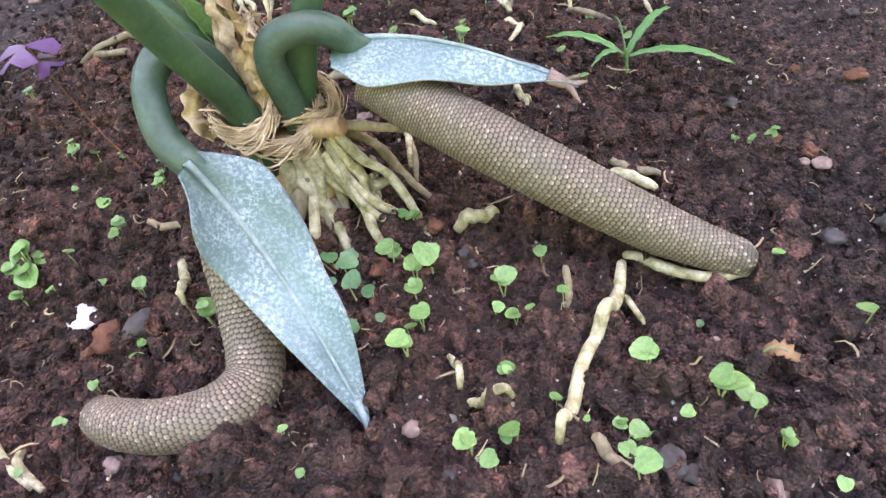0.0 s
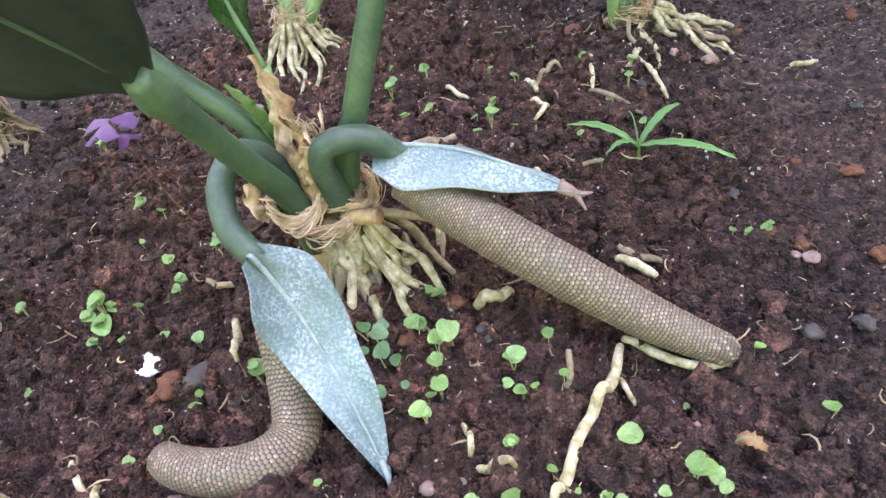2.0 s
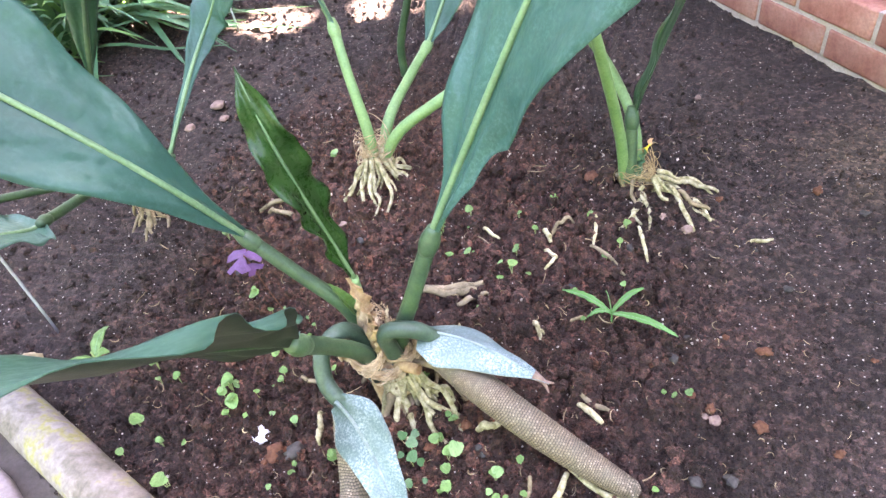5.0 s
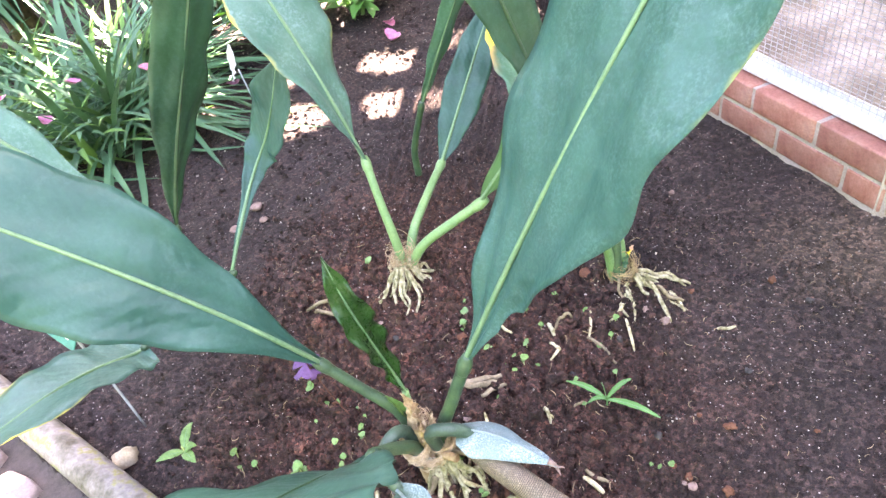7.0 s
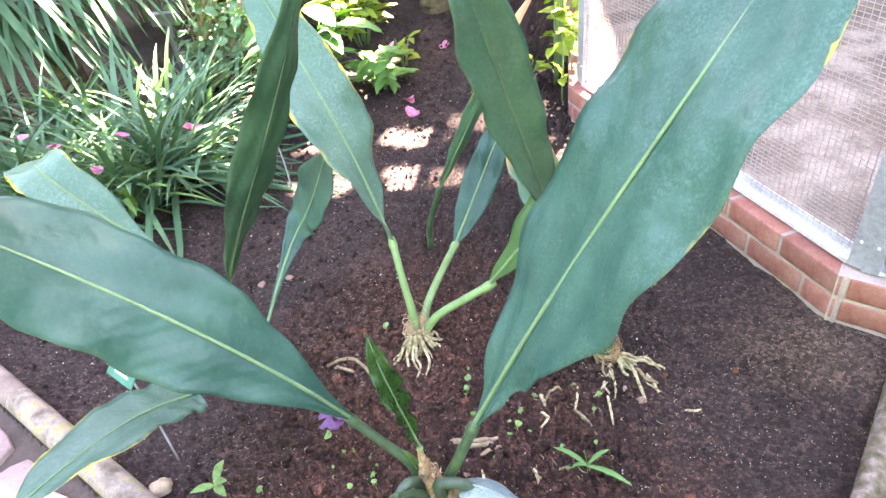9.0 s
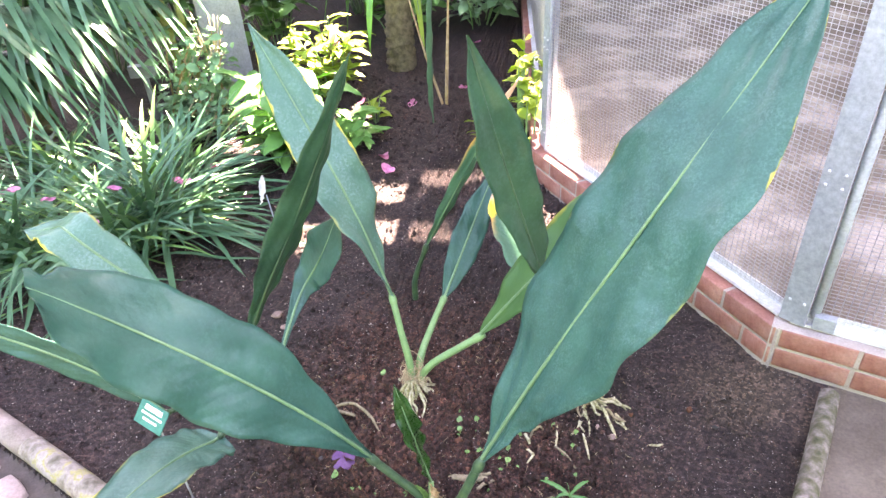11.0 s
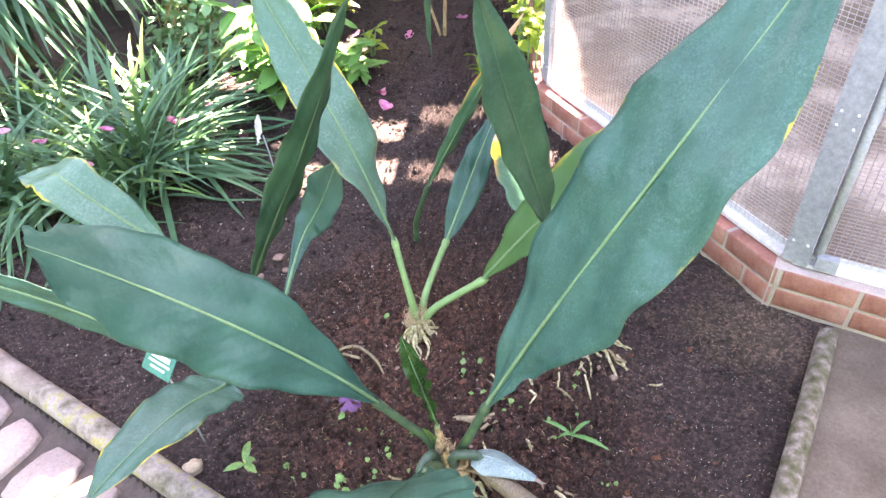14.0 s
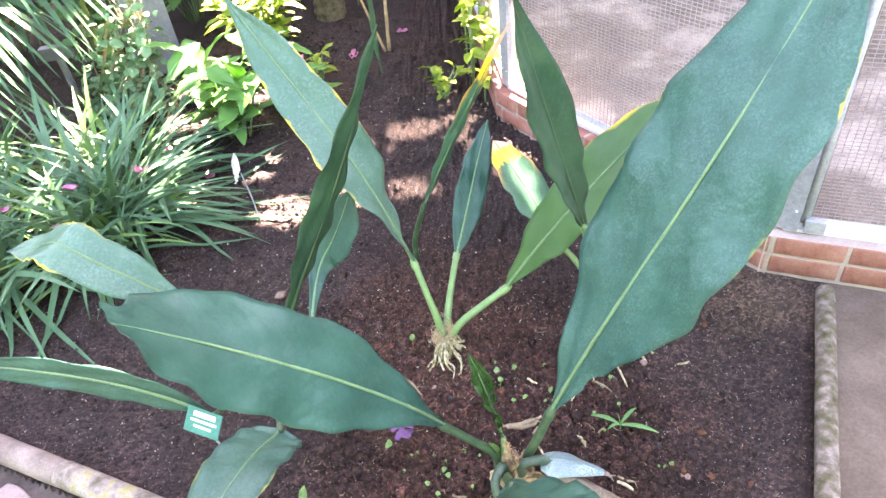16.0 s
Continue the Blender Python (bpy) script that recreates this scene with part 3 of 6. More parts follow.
def scatter(name, mat, count, rng, radius, area, label, shape="lump", sink=0.3, sub=2):
    """Very many small bits on the soil as one mesh."""
    bm = bmesh.new()
    bmesh.ops.create_icosphere(bm, subdivisions=sub, radius=1.0)
    tv = np.array([v.co[:] for v in bm.verts])
    tf = [tuple(v.index for v in f.verts) for f in bm.faces]
    bm.free()
    verts, faces = [], []
    while count:
        x, y = rng.uniform(*area[0]), rng.uniform(*area[1])
        if zone(x, y) != "bed":
            continue
        count -= 1
        near = max(0.0, y - 0.6)
        r = radius * math.exp(min(0.6, rng.normal(0, 0.45))) * (1 + 0.1 * min(near, 1.0))
        if x > 0.35:
            r *= 0.6
        o = len(verts)
        if shape == "lump":
            k = tv * rng.uniform(0.55, 1.45, (len(tv), 1)) * rng.uniform(0.5, 1.3, 3)
            a = rng.uniform(0, 6.28)
            ca, sa = math.cos(a), math.sin(a)
            z = ground_z(x, y) + r * (0.5 - sink)
            for q in k:
                verts.append((x + r * (q[0] * ca - q[1] * sa), y + r * (q[0] * sa + q[1] * ca), z + r * q[2]))
            faces.extend(tuple(i + o for i in f) for f in tf)
        else:
            a, bend, ln = rng.uniform(0, 6.28), rng.uniform(-1.2, 1.2), r * rng.uniform(3, 9)
            pts, zz = [(x, y)], ground_z(x, y) + 0.003
            for i in range(3):
                a += bend
                pts.append((pts[-1][0] + ln / 3 * math.cos(a), pts[-1][1] + ln / 3 * math.sin(a)))
            v, f = tube([(px_, py_, max(zz, ground_z(px_, py_) + 0.002) + 0.003 * rng.uniform()) for px_, py_ in pts], [r * 0.22, r * 0.3, r * 0.12], 4, 5)
            verts.extend(v)
            faces.extend(tuple(i + o for i in q) for q in f)
    return tagged(flat(part(name, (verts, faces), mat)), label, "soil", kind="stuff")


rng = np.random.default_rng(3)
scatter("soil_crumbs", CRUMB, 15000, rng, 0.003, ((-0.75, 0.75), (0.08, 1.25)), "dark crumbs and clods lying on the soil", sub=1)
scatter("fine_crumbs", CRUMB, 16000, rng, 0.0021, ((-0.5, 0.5), (0.12, 0.75)), "fine dark crumbs lying on the soil", sink=0.1, sub=1)
scatter("soil_clods", CRUMB, 9000, rng, 0.0048, ((-2.0, 0.8), (0.25, 4.0)), "larger dark clods lying on the soil", sub=1)
scatter("near_clods", CRUMB, 1900, rng, 0.007, ((-0.6, 0.28), (0.1, 1.0)), "lumpy dark clods lying on the soil", sink=0.2)
scatter("pale_grit", GRIT, 1500, rng, 0.0013, ((-0.6, 0.75), (0.1, 1.3)), "pale specks of grit strewn on the soil", sub=1)
scatter("grit_specks", GRIT, 1300, rng, 0.0019, ((-1.8, 0.9), (0.6, 3.0)), "pale specks of grit strewn on the soil", sub=1)
scatter("dry_litter", LITTER, 1000, rng, 0.0021, ((-0.7, 0.7), (0.12, 1.2)), "dry rootlets and fibres lying on the soil", "thread")

# ---- edging, paving, wall and fence ----


def edging(name, a, b, r, lengths, mats, label):
    """A row of half-round edging pieces from a to b."""
    root = thing(name, label, "edging", kind="structure")
    d = (b - a).normalized()
    pos = 0.0
    for i, ln in enumerate(lengths):
        p, q = a + d * (pos + 0.004), a + d * (pos + ln - 0.004)
        pts = [(*(p.lerp(q, f)), 0.012 + 0.003 * math.sin(3 * f + i)) for f in (0, 0.02, 0.35, 0.7, 0.98, 1)]
        part("edging_piece", tube(pts, [r * 0.86, r, r * 1.02, r, r * 1.01, r, r * 0.86], 16, 26, 0.012, i), mats[i % len(mats)], root)
        pos += ln
    return root


off = Vector((KERB_B - KERB_A)).normalized()
off = Vector((off.y, -off.x)) * 0.036
first = KERB_A + (KERB_B - KERB_A).normalized() * 0.42
edging("path_edging", first + off, KERB_B + off, 0.037, [0.62, 0.65, 0.66, 0.64, 0.66], [KERB, KERB, KERB_MOSS, KERB_MOSS, KERB_MOSS], "weathered half-round edging of the paved path, patched with lichen")
edging("bed_edging", LOG_A, LOG_B, 0.028, [0.67, 0.66], [KERB_LOG, KERB_LOG], "mossy half-round edging between bed and sandy path")


def paving():
    root = thing("pavement", "pale crazy paving with wide dark joints", "paving", kind="structure")
    d = (KERB_B - KERB_A).normalized()
    nrm = Vector((d.y, -d.x))
    prng = np.random.default_rng(11)
    for row in range(4):
        for k in range(21):
            cx, cy = 0.175 * k + 0.085 * (row % 2) + prng.uniform(-0.015, 0.015), 0.205 + 0.22 * row + prng.uniform(-0.012, 0.012)
            bm = bmesh.new()
            ring, n = [], 14
            a0, sx, sy = prng.uniform(0, 6.28), prng.uniform(0.066, 0.074), prng.uniform(0.09, 0.1)
            for i in range(n):
                a = 2 * math.pi * i / n
                f = (abs(math.cos(a)) ** 5 + abs(math.sin(a)) ** 5) ** (-1 / 5) * (1 + 0.06 * math.sin(2 * a + a0))
                ring.append((cx + sx * f * math.cos(a), cy + sy * f * math.sin(a)))
            low = [bm.verts.new((*(KERB_A + d * u + nrm * v), -0.04)) for u, v in ring]
            mid = [bm.verts.new((*(KERB_A + d * u + nrm * v), -0.018)) for u, v in ring]
            top = [bm.verts.new((*(KERB_A + d * (cx + (u - cx) * 0.95) + nrm * (cy + (v - cy) * 0.95)), -0.010)) for u, v in ring]
            for lo, hi in ((low, mid), (mid, top)):
                for i in range(n):
                    bm.faces.new((lo[i], lo[(i + 1) % n], hi[(i + 1) % n], hi[i]))
            bm.faces.new(top)
            bmesh.ops.recalc_face_normals(bm, faces=bm.faces)
            part("paving_stone", bm, PAVING, root)


def wall_and_fence():
    wall = thing("wall_brick", "low red brick wall of two courses under the wire fence", "wall", kind="structure")
    fence = thing("wire_mesh_fence", "galvanised frame with wire mesh standing on the brick wall", "fence", at=(0, 0, 0))
    bm = bmesh.new()
    box(bm, Matrix(), (0.204, 0.1, 0.066), 0.005)
    brick_mesh = part("brick", bm, BRICK, wall)
    brick_mesh.data.name = "brick"
    used = False
    for face, (a, b) in enumerate(zip(WALL[:-1], WALL[1:])):
        length, ang = (b - a).length, math.degrees(math.atan2((b - a).y, (b - a).x))
        d = (b - a).normalized()
        nrm = Vector((d.y, -d.x))                       # towards the pen
        c = a + d * length / 2 + nrm * 0.055
        bm = bmesh.new()
        box(bm, pose(c.x, c.y, 0.062 - 0.003 * face, 0, 0, ang), (length + 0.02, 0.103 - 0.001 * face, 0.165))
        flat(part("mortar_core", bm, MORTAR, wall))
        for course in (0, 1):
            pos, end = (0.0 if course else -0.1), length
            k = 0
            while pos < end - 0.02:
                ln = min(0.204, end - pos)
                if course and k == 5 and a is WALL[0]:
                    ln = min(0.1, end - pos)
                s = max(pos, 0.0)
                ln2 = pos + ln - s
                p = a + d * (s + ln2 / 2) + nrm * 0.0495
                ob = brick_mesh if not used else new("brick", brick_mesh.data)
                used = True
                ob.parent = wall
                ob.matrix_basis = pose(p.x, p.y, 0.034 + 0.077 * course, 0, 0, ang) @ Matrix.Diagonal((max(ln2, 0.03) / 0.204, 1, 1, 1))
                pos += ln + 0.012
                k += 1
        # bottom rail, with a lip
        c = a + d * length / 2 + nrm * 0.062
        bm = bmesh.new()
        box(bm, pose(c.x, c.y, 0.152 + 0.004 * face, 0, 0, ang), (length - 0.07, 0.042, 0.012), 0.001)
        box(bm, pose(*(c + nrm * 0.018), 0.17 + 0.004 * face, 0, 0, ang), (length - 0.08, 0.006, 0.03), 0.001)
        flat(part("bottom_rail", bm, STEEL_RAIL, fence, "whitened steel rail"))
        # the mesh
        chunks, q, h = [], a + nrm * 0.07, 2.1
        step = 0.02
        for i in range(1, int(length / step)):
            p = q + d * step * i
            chunks.append(tube([(p.x, p.y, 0.17), (p.x, p.y, h)], [0.0011, 0.0011], 4, 2))
        for i in range(int((h - 0.17) / 0.0127)):
            z = 0.18 + 0.0127 * i
            chunks.append(tube([(*q, z), (*(q + d * length), z)], [0.0011, 0.0011], 4, 2))
        tagged(part("wire_mesh", join(chunks), WIRE, fence), kind="stuff")
        c = a + d * length / 2 + nrm * 0.06
        bm = bmesh.new()
        box(bm, pose(c.x, c.y, h, 0, 0, ang), (length, 0.05, 0.05), 0.002)
        flat(part("top_rail", bm, STEEL, fence))
    for i, (p, ang) in enumerate(((WALL[1], 141), (WALL[2], 110))):
        c = p + Vector((0.05, 0.025))
        bm = bmesh.new()
        box(bm, pose(c.x, c.y, 1.15, 0, 0, ang), (0.075, 0.012, 1.99), 0.001)
        box(bm, pose(c.x + 0.022, c.y + 0.02, 1.15, 0, 0, ang + 90), (0.05, 0.008, 1.99), 0.001)
        post = flat(part("post", bm, STEEL, fence, "galvanised angle post"))
        for z in (0.235, 0.62, 0.66, 1.1):
            for s in (-0.022, 0.02):
                f = c + Vector((math.cos(radians(ang)), math.sin(radians(ang)))) * s
                v = f + Vector((-0.006, -0.007))
                bolt = part("bolt", lump(np.random.default_rng(i), 0.0055, 0.8, 1, 0.0), STEEL_RAIL, post)
                bolt.location = (v.x, v.y, z)
    # gate frame beside the first post, on the right-hand face
    d = (WALL[0] - WALL[1]).normalized()
    nrm = Vector((-d.y, d.x))
    c = WALL[1] + d * 0.092 + nrm * 0.06
    part("gate_stile", tube([(c.x, c.y, 0.19), (c.x, c.y, 1.2), (c.x, c.y, 2.05)], [0.014, 0.014, 0.014], 10, 6), STEEL_BLUE, fence, "blue-grey painted tube")
    c = WALL[1] + d * 0.12 + nrm * 0.045
    bm = bmesh.new()
    box(bm, pose(c.x, c.y, 0.178, 0, 0, math.degrees(math.atan2(d.y, d.x))), (0.06, 0.03, 0.045), 0.003)
    flat(part("hinge_block", bm, STEEL, fence))


# ---- the large aroid plants ----


def spadix(parent, pts, radii, around=36, rows=90, seed=0):
    """A thick spadix covered all over with small raised scales in staggered rows."""
    segs, n = around * 6, rows * 6
    p = spline(pts, n)
    _, us, vs = frames(p)
    s = np.linspace(0, 1, n)
    r = np.interp(s, np.linspace(0, 1, len(radii)), radii)
    r *= np.sqrt(np.clip(1 - np.clip((s - 0.955) / 0.045, 0, 1) ** 2, 0.02, 1))
    th = np.arange(segs) * 2 * math.pi / segs
    row = s[:, None] * rows + 0.22 * np.sin(3 * th)[None, :] + 0.16 * np.sin(7 * th + 1)[None, :] * np.sin(s * 23)[:, None]
    gu = th[None, :] * around / (2 * math.pi) + 0.5 * (np.floor(row) % 2) + 0.2 * np.sin(s * 31)[:, None] + 0.12 * np.sin(s * 97 + 1)[:, None]
    fu, fv = np.abs((gu % 1) - 0.5) * 2, np.abs((row % 1) - 0.5) * 2
    d = np.maximum(0.94 * fv, 0.8 * fu + 0.34 * fv)
    col_ = np.floor(gu) % around
    lump_ = np.sin(col_ * 12.9898 + np.floor(row) * 78.233) * 43758.5
    lump_ = lump_ - np.floor(lump_)
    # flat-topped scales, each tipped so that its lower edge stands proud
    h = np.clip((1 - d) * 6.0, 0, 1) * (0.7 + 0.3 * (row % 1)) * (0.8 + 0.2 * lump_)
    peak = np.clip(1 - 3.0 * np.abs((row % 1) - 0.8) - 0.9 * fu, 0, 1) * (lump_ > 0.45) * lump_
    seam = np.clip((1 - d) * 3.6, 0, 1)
    # colour: dark seams, plus painted shade that runs dark to light along each scale
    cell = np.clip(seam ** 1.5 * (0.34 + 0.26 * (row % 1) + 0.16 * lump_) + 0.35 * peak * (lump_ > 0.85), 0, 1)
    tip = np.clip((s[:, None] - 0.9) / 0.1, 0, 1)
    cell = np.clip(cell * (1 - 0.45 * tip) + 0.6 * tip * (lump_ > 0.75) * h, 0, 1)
    rad = r[:, None] * (1 + 0.075 * (h - 0.5) + 0.02 * peak)
    pos = p[:, None, :] + rad[..., None] * (us[:, None, :] * np.cos(th)[None, :, None] + vs[:, None, :] * np.sin(th)[None, :, None])
    verts = [tuple(v) for v in pos.reshape(-1, 3)]
    faces = [(i * segs + k, i * segs + (k + 1) % segs, (i + 1) * segs + (k + 1) % segs, (i + 1) * segs + k) for i in range(n - 1) for k in range(segs)]
    faces.append(tuple(reversed(range(segs))))
    faces.append(tuple(range((n - 1) * segs, n * segs)))
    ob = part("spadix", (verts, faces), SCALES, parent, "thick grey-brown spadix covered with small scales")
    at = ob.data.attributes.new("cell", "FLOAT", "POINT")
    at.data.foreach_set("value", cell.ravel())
    return ob


def root_strand(parent, pts, r, mat, seed=0, name="root"):
    n = max(8, 5 * len(pts))
    return part(name, tube(pts, [r, r * 1.05, r * 0.8, r * 0.95, r * 0.7, r * 0.5], 8, n, 0.09, seed), mat, parent)


def crown_roots(parent, c, count, spread, r, seed, front=None, mat=None, height=None):
    """Stout aerial roots that run down from the crown c into the soil."""
    g = np.random.default_rng(seed)
    for i in range(count):
        a = g.uniform(*front) if front else g.uniform(0, 6.28)
        reach = spread * g.uniform(0.45, 1.0)
        z0 = c[2] + g.uniform(-0.03, 0.015)
        k = 0.012 + 0.012 * g.uniform()
        pts = []
        for f in (0, 0.22, 0.45, 0.7, 1.0):
            rr = k + (reach - k) * f ** 1.2
            b = a + 0.4 * math.sin(3 * f + i) * f
            x, y = c[0] + rr * math.cos(b), c[1] + rr * math.sin(b)
            z = z0 * (1 - f) ** 1.6 + (soil_height(x, y) + 0.002) * (1 - (1 - f) ** 1.6) - (0.012 if f == 1 else 0)
            j = 0.005 * (0 < f < 1)
            pts.append((x + g.uniform(-j, j), y + g.uniform(-j, j), z + g.uniform(-j, j)))
        root_strand(parent, pts, r * g.uniform(0.7, 1.15), mat or (ROOT if g.uniform() < 0.7 else ROOT_GREY), i)


def fibre_ball(parent, c, r, count, seed, h=0.05, mat=None):
    """A tangle of dry sheath fibres round the crown."""
    g = np.random.default_rng(seed)
    chunks = []
    for i in range(count):
        a, tilt = g.uniform(0, 6.28), g.uniform(-0.35, 0.35)
        rr, z = r * g.uniform(0.55, 1.15), c[2] + g.uniform(-h, h * 0.6)
        arc, rise = g.uniform(0.8, 3.0), g.uniform(-0.03, 0.03)
        ph, lean, k = g.uniform(0, 6.28), g.uniform(0, 0.9), g.uniform(-0.5, 0.5)
        pts = [(c[0] + rr * (1 + k * f) * math.cos(a + arc * f), c[1] + rr * (1 + k * f) * math.sin(a + arc * f), lean * rr * math.cos(a + arc * f - ph) + z + rise * f + tilt * 0.03 * math.sin(3 * f) + 0.002 * math.sin(9 * f + i)) for f in np.linspace(0, 1, 6)]
        chunks.append(tube(pts, [0.0003, 0.0008 * g.uniform(0.4, 1.2), 0.0004], 4, 14))
    return tagged(part("fibre_tangle", join(chunks), mat or FIBRE, parent, "tangled dry straw-coloured sheath fibres"), kind="stuff")


def fibre_rope(parent, c, r, count, seed):
    """Dry sheath fibres wound in a loose twisted rope round a stalk's foot."""
    g = np.random.default_rng(seed)
    chunks = []
    for i in range(count):
        a, arc = g.uniform(0, 6.28), g.uniform(1.2, 4.5)
        o, ph, slip = abs(g.normal(0, 0.0035)), g.uniform(0, 6.28), g.normal(0, 0.004)
        pts = []
        for f in np.linspace(0, 1, 9):
            b = a + arc * f
            rr = r + o * math.cos(ph + 3 * b) + 0.003 * f * f * g.uniform(0, 1)
            pts.append((c[0] + rr * math.cos(b), c[1] + rr * math.sin(b), c[2] + slip + o * math.sin(ph + 3 * b) + 0.006 * math.sin(2 * b + seed) + g.normal(0, 0.0006)))
        w = 0.0006 * g.uniform(0.6, 1.9)
        chunks.append(tube(pts, [w * 0.4, w, w, w * 0.4], 4, 18))
    return tagged(part("fibre_rope", join(chunks), FIBRE, parent, "twisted dry straw-coloured sheath fibres"), kind="stuff")


def straw_strips(parent, c):
    """Dry sheath strips that stand and curl among the leaf stalks."""
    g = np.random.default_rng(18)
    for i in range(16):
        a, h = g.uniform(0, 6.28), g.uniform(0.03, 0.11)
        r = g.uniform(0.006, 0.024)
        x, y, z = c[0] + r * math.cos(a), c[1] + r * math.sin(a), c[2] - 0.02
        dx, dy = g.uniform(-0.018, 0.018), g.uniform(-0.014, 0.01)
        blade(parent, [(x, y, z), (x + dx * 0.2, y + dy * 0.2, z + h * 0.45), (x + dx * 0.5, y + dy * 0.6, z + h * 0.8), (x + dx, y + dy, z + h)], [0.004, 0.0065, 0.005, 0.002], list(g.uniform(-80, 80, 3)), FIBRE, fold=0.3, wave=0.0015, rib=0, n=18, m=4, thick=0.0005, name="sheath_strip", seed=i)


def main_plant():
    p = thing("aroid_plant", "large green aroid with silvery spathes and scaly brown spadices", "plant", "aroids in the bed", at=(0, 0, 0))
    # petioles and blades
    petiole(p, [(-0.098, 0.486, 0.06), (-0.096, 0.484, 0.13), (-0.064, 0.486, 0.215), (-0.03, 0.498, 0.302)], [0.0135, 0.0122, 0.0108, 0.0105], STEM)
    blade(p, [[-0.03, 0.498, 0.306], [0.115, 0.555, 0.616], [0.254, 0.527, 0.91], [0.514, 0.759, 1.255]], [0.051, 0.155, 0.157, 0.086], [-25, -10, 5], LEAF_FLECK, fold=0.06, wave=0.009, ripple=0.0006, rib=0.0037, n=84, m=20, label="long blue-green blade with waxy flecks and a thin yellow edge", seed=1, nick=(0.14, 1, 0.022, 0.26))
    petiole(p, [(-0.15, 0.489, 0.1), (-0.162, 0.489, 0.178), (-0.213, 0.489, 0.238), (-0.268, 0.49, 0.297)], [0.0115, 0.011, 0.0095, 0.0095], STEM)
    blade(p, [[-0.268, 0.49, 0.299], [-0.353, 0.412, 0.549], [-0.637, 0.375, 0.757], [-0.709, 0.284, 0.904]], [0.032, 0.098, 0.103, 0.084], [38, 42, 9], LEAF, fold=0.05, wave=0.005, ripple=0.00055, tip=0.05, rib=0.0035, n=76, m=20, label="broad blue-green blade, torn and browned at its tip", seed=2, nick=(0.955, 1, 0.022, 0.4))
    petiole(p, [(-0.132, 0.455, 0.08), (-0.133, 0.445, 0.14), (-0.137, 0.39, 0.226), (-0.132, 0.334, 0.3)], [0.013, 0.012, 0.0105, 0.0105], STEM)
    blade(p, [[-0.132, 0.334, 0.3], [-0.145, 0.218, 0.436], [-0.21, 0.108, 0.544], [-0.032, -0.074, 0.748]], [0.055, 0.14, 0.15, 0.09], [-37, -10, 27], LEAF_PLAIN, rib_mat=STEM, fold=0.1, wave=0.006, rib=0.0013, n=50, m=16, under=SHADED_UNDERSIDE, label="blue-green blade with shade painted on its matte underside", seed=3)
    # the rolled young leaf
    petiole(p, [(-0.14, 0.487, 0.1), (-0.139, 0.487, 0.17), (-0.137, 0.487, 0.243)], [0.008, 0.0075, 0.006], STEM_PALE, False)
    blade(p, [[-0.137, 0.487, 0.243], [-0.165, 0.489, 0.365], [-0.16, 0.454, 0.441], [-0.198, 0.497, 0.533]], [0.018, 0.034, 0.024, 0.013], [22, 32, 27], LEAF_YOUNG, fold=0.25, wave=0.006, waves=5, rib=0.0024, n=50, label="young dark green half-rolled leaf", seed=4)
    blade(p, [[-0.15, 0.487, 0.17], [-0.158, 0.485, 0.2], [-0.163, 0.483, 0.215], [-0.172, 0.48, 0.235]], [0.008, 0.008, 0.005, 0.003], [30, 30, 30], SEED_LIGHT, fold=0.8, wave=0.001, rib=0, name="bud_sheath", label="bright green bud sheath")
    blade(p, [[-0.125, 0.478, 0.12], [-0.122, 0.472, 0.18], [-0.128, 0.47, 0.22], [-0.135, 0.468, 0.262]], [0.018, 0.017, 0.01, 0.005], [10, 20, 40], HUSK, fold=0.5, wave=0.004, rib=0, name="dry_sheath", label="dry brown papery leaf sheath")
    blade(p, [[-0.115, 0.462, 0.12], [-0.112, 0.455, 0.16], [-0.108, 0.45, 0.18], [-0.112, 0.447, 0.205]], [0.01, 0.011, 0.007, 0.003], [-20, 0, 30], HUSK, fold=0.5, wave=0.004, rib=0, name="dry_sheath", label="dry brown papery leaf sheath")
    # the inflorescence that hangs towards the paved path
    petiole(p, [(-0.138, 0.468, 0.09), (-0.143, 0.458, 0.165), (-0.152, 0.432, 0.199), (-0.165, 0.405, 0.19), (-0.16, 0.382, 0.163), (-0.143, 0.37, 0.145), (-0.134, 0.373, 0.122)], [0.0115, 0.0112, 0.0108, 0.0108, 0.011, 0.0108, 0.006], STEM_BLUE, False, "peduncle")
    blade(p, [[-0.14, 0.36, 0.154], [-0.12, 0.362, 0.1], [-0.09, 0.328, 0.062], [-0.046, 0.262, -0.006]], [0.0315, 0.0335, 0.0245, 0.01], [-8, -8, 8], SPATHE, base=0.013, fold=0.34, wave=0.004, waves=2, rib=0.0022, n=40, m=14, name="spathe", label="silvery blue-grey mealy spathe", rib_mat=SPATHE_RIB, thick=0.0022, seed=5)
    part("spathe_tip", tube([(-0.055, 0.275, 0.01), (-0.049, 0.264, 0.0), (-0.047, 0.254, -0.008)], [0.0032, 0.0024, 0.0006], 8, 10, 0.03), SPATHE_RIB, p)
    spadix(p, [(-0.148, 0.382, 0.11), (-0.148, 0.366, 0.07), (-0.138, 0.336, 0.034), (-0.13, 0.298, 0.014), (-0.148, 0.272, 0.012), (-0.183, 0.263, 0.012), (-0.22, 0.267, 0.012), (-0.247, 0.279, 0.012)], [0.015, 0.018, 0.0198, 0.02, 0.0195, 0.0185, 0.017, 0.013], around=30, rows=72)
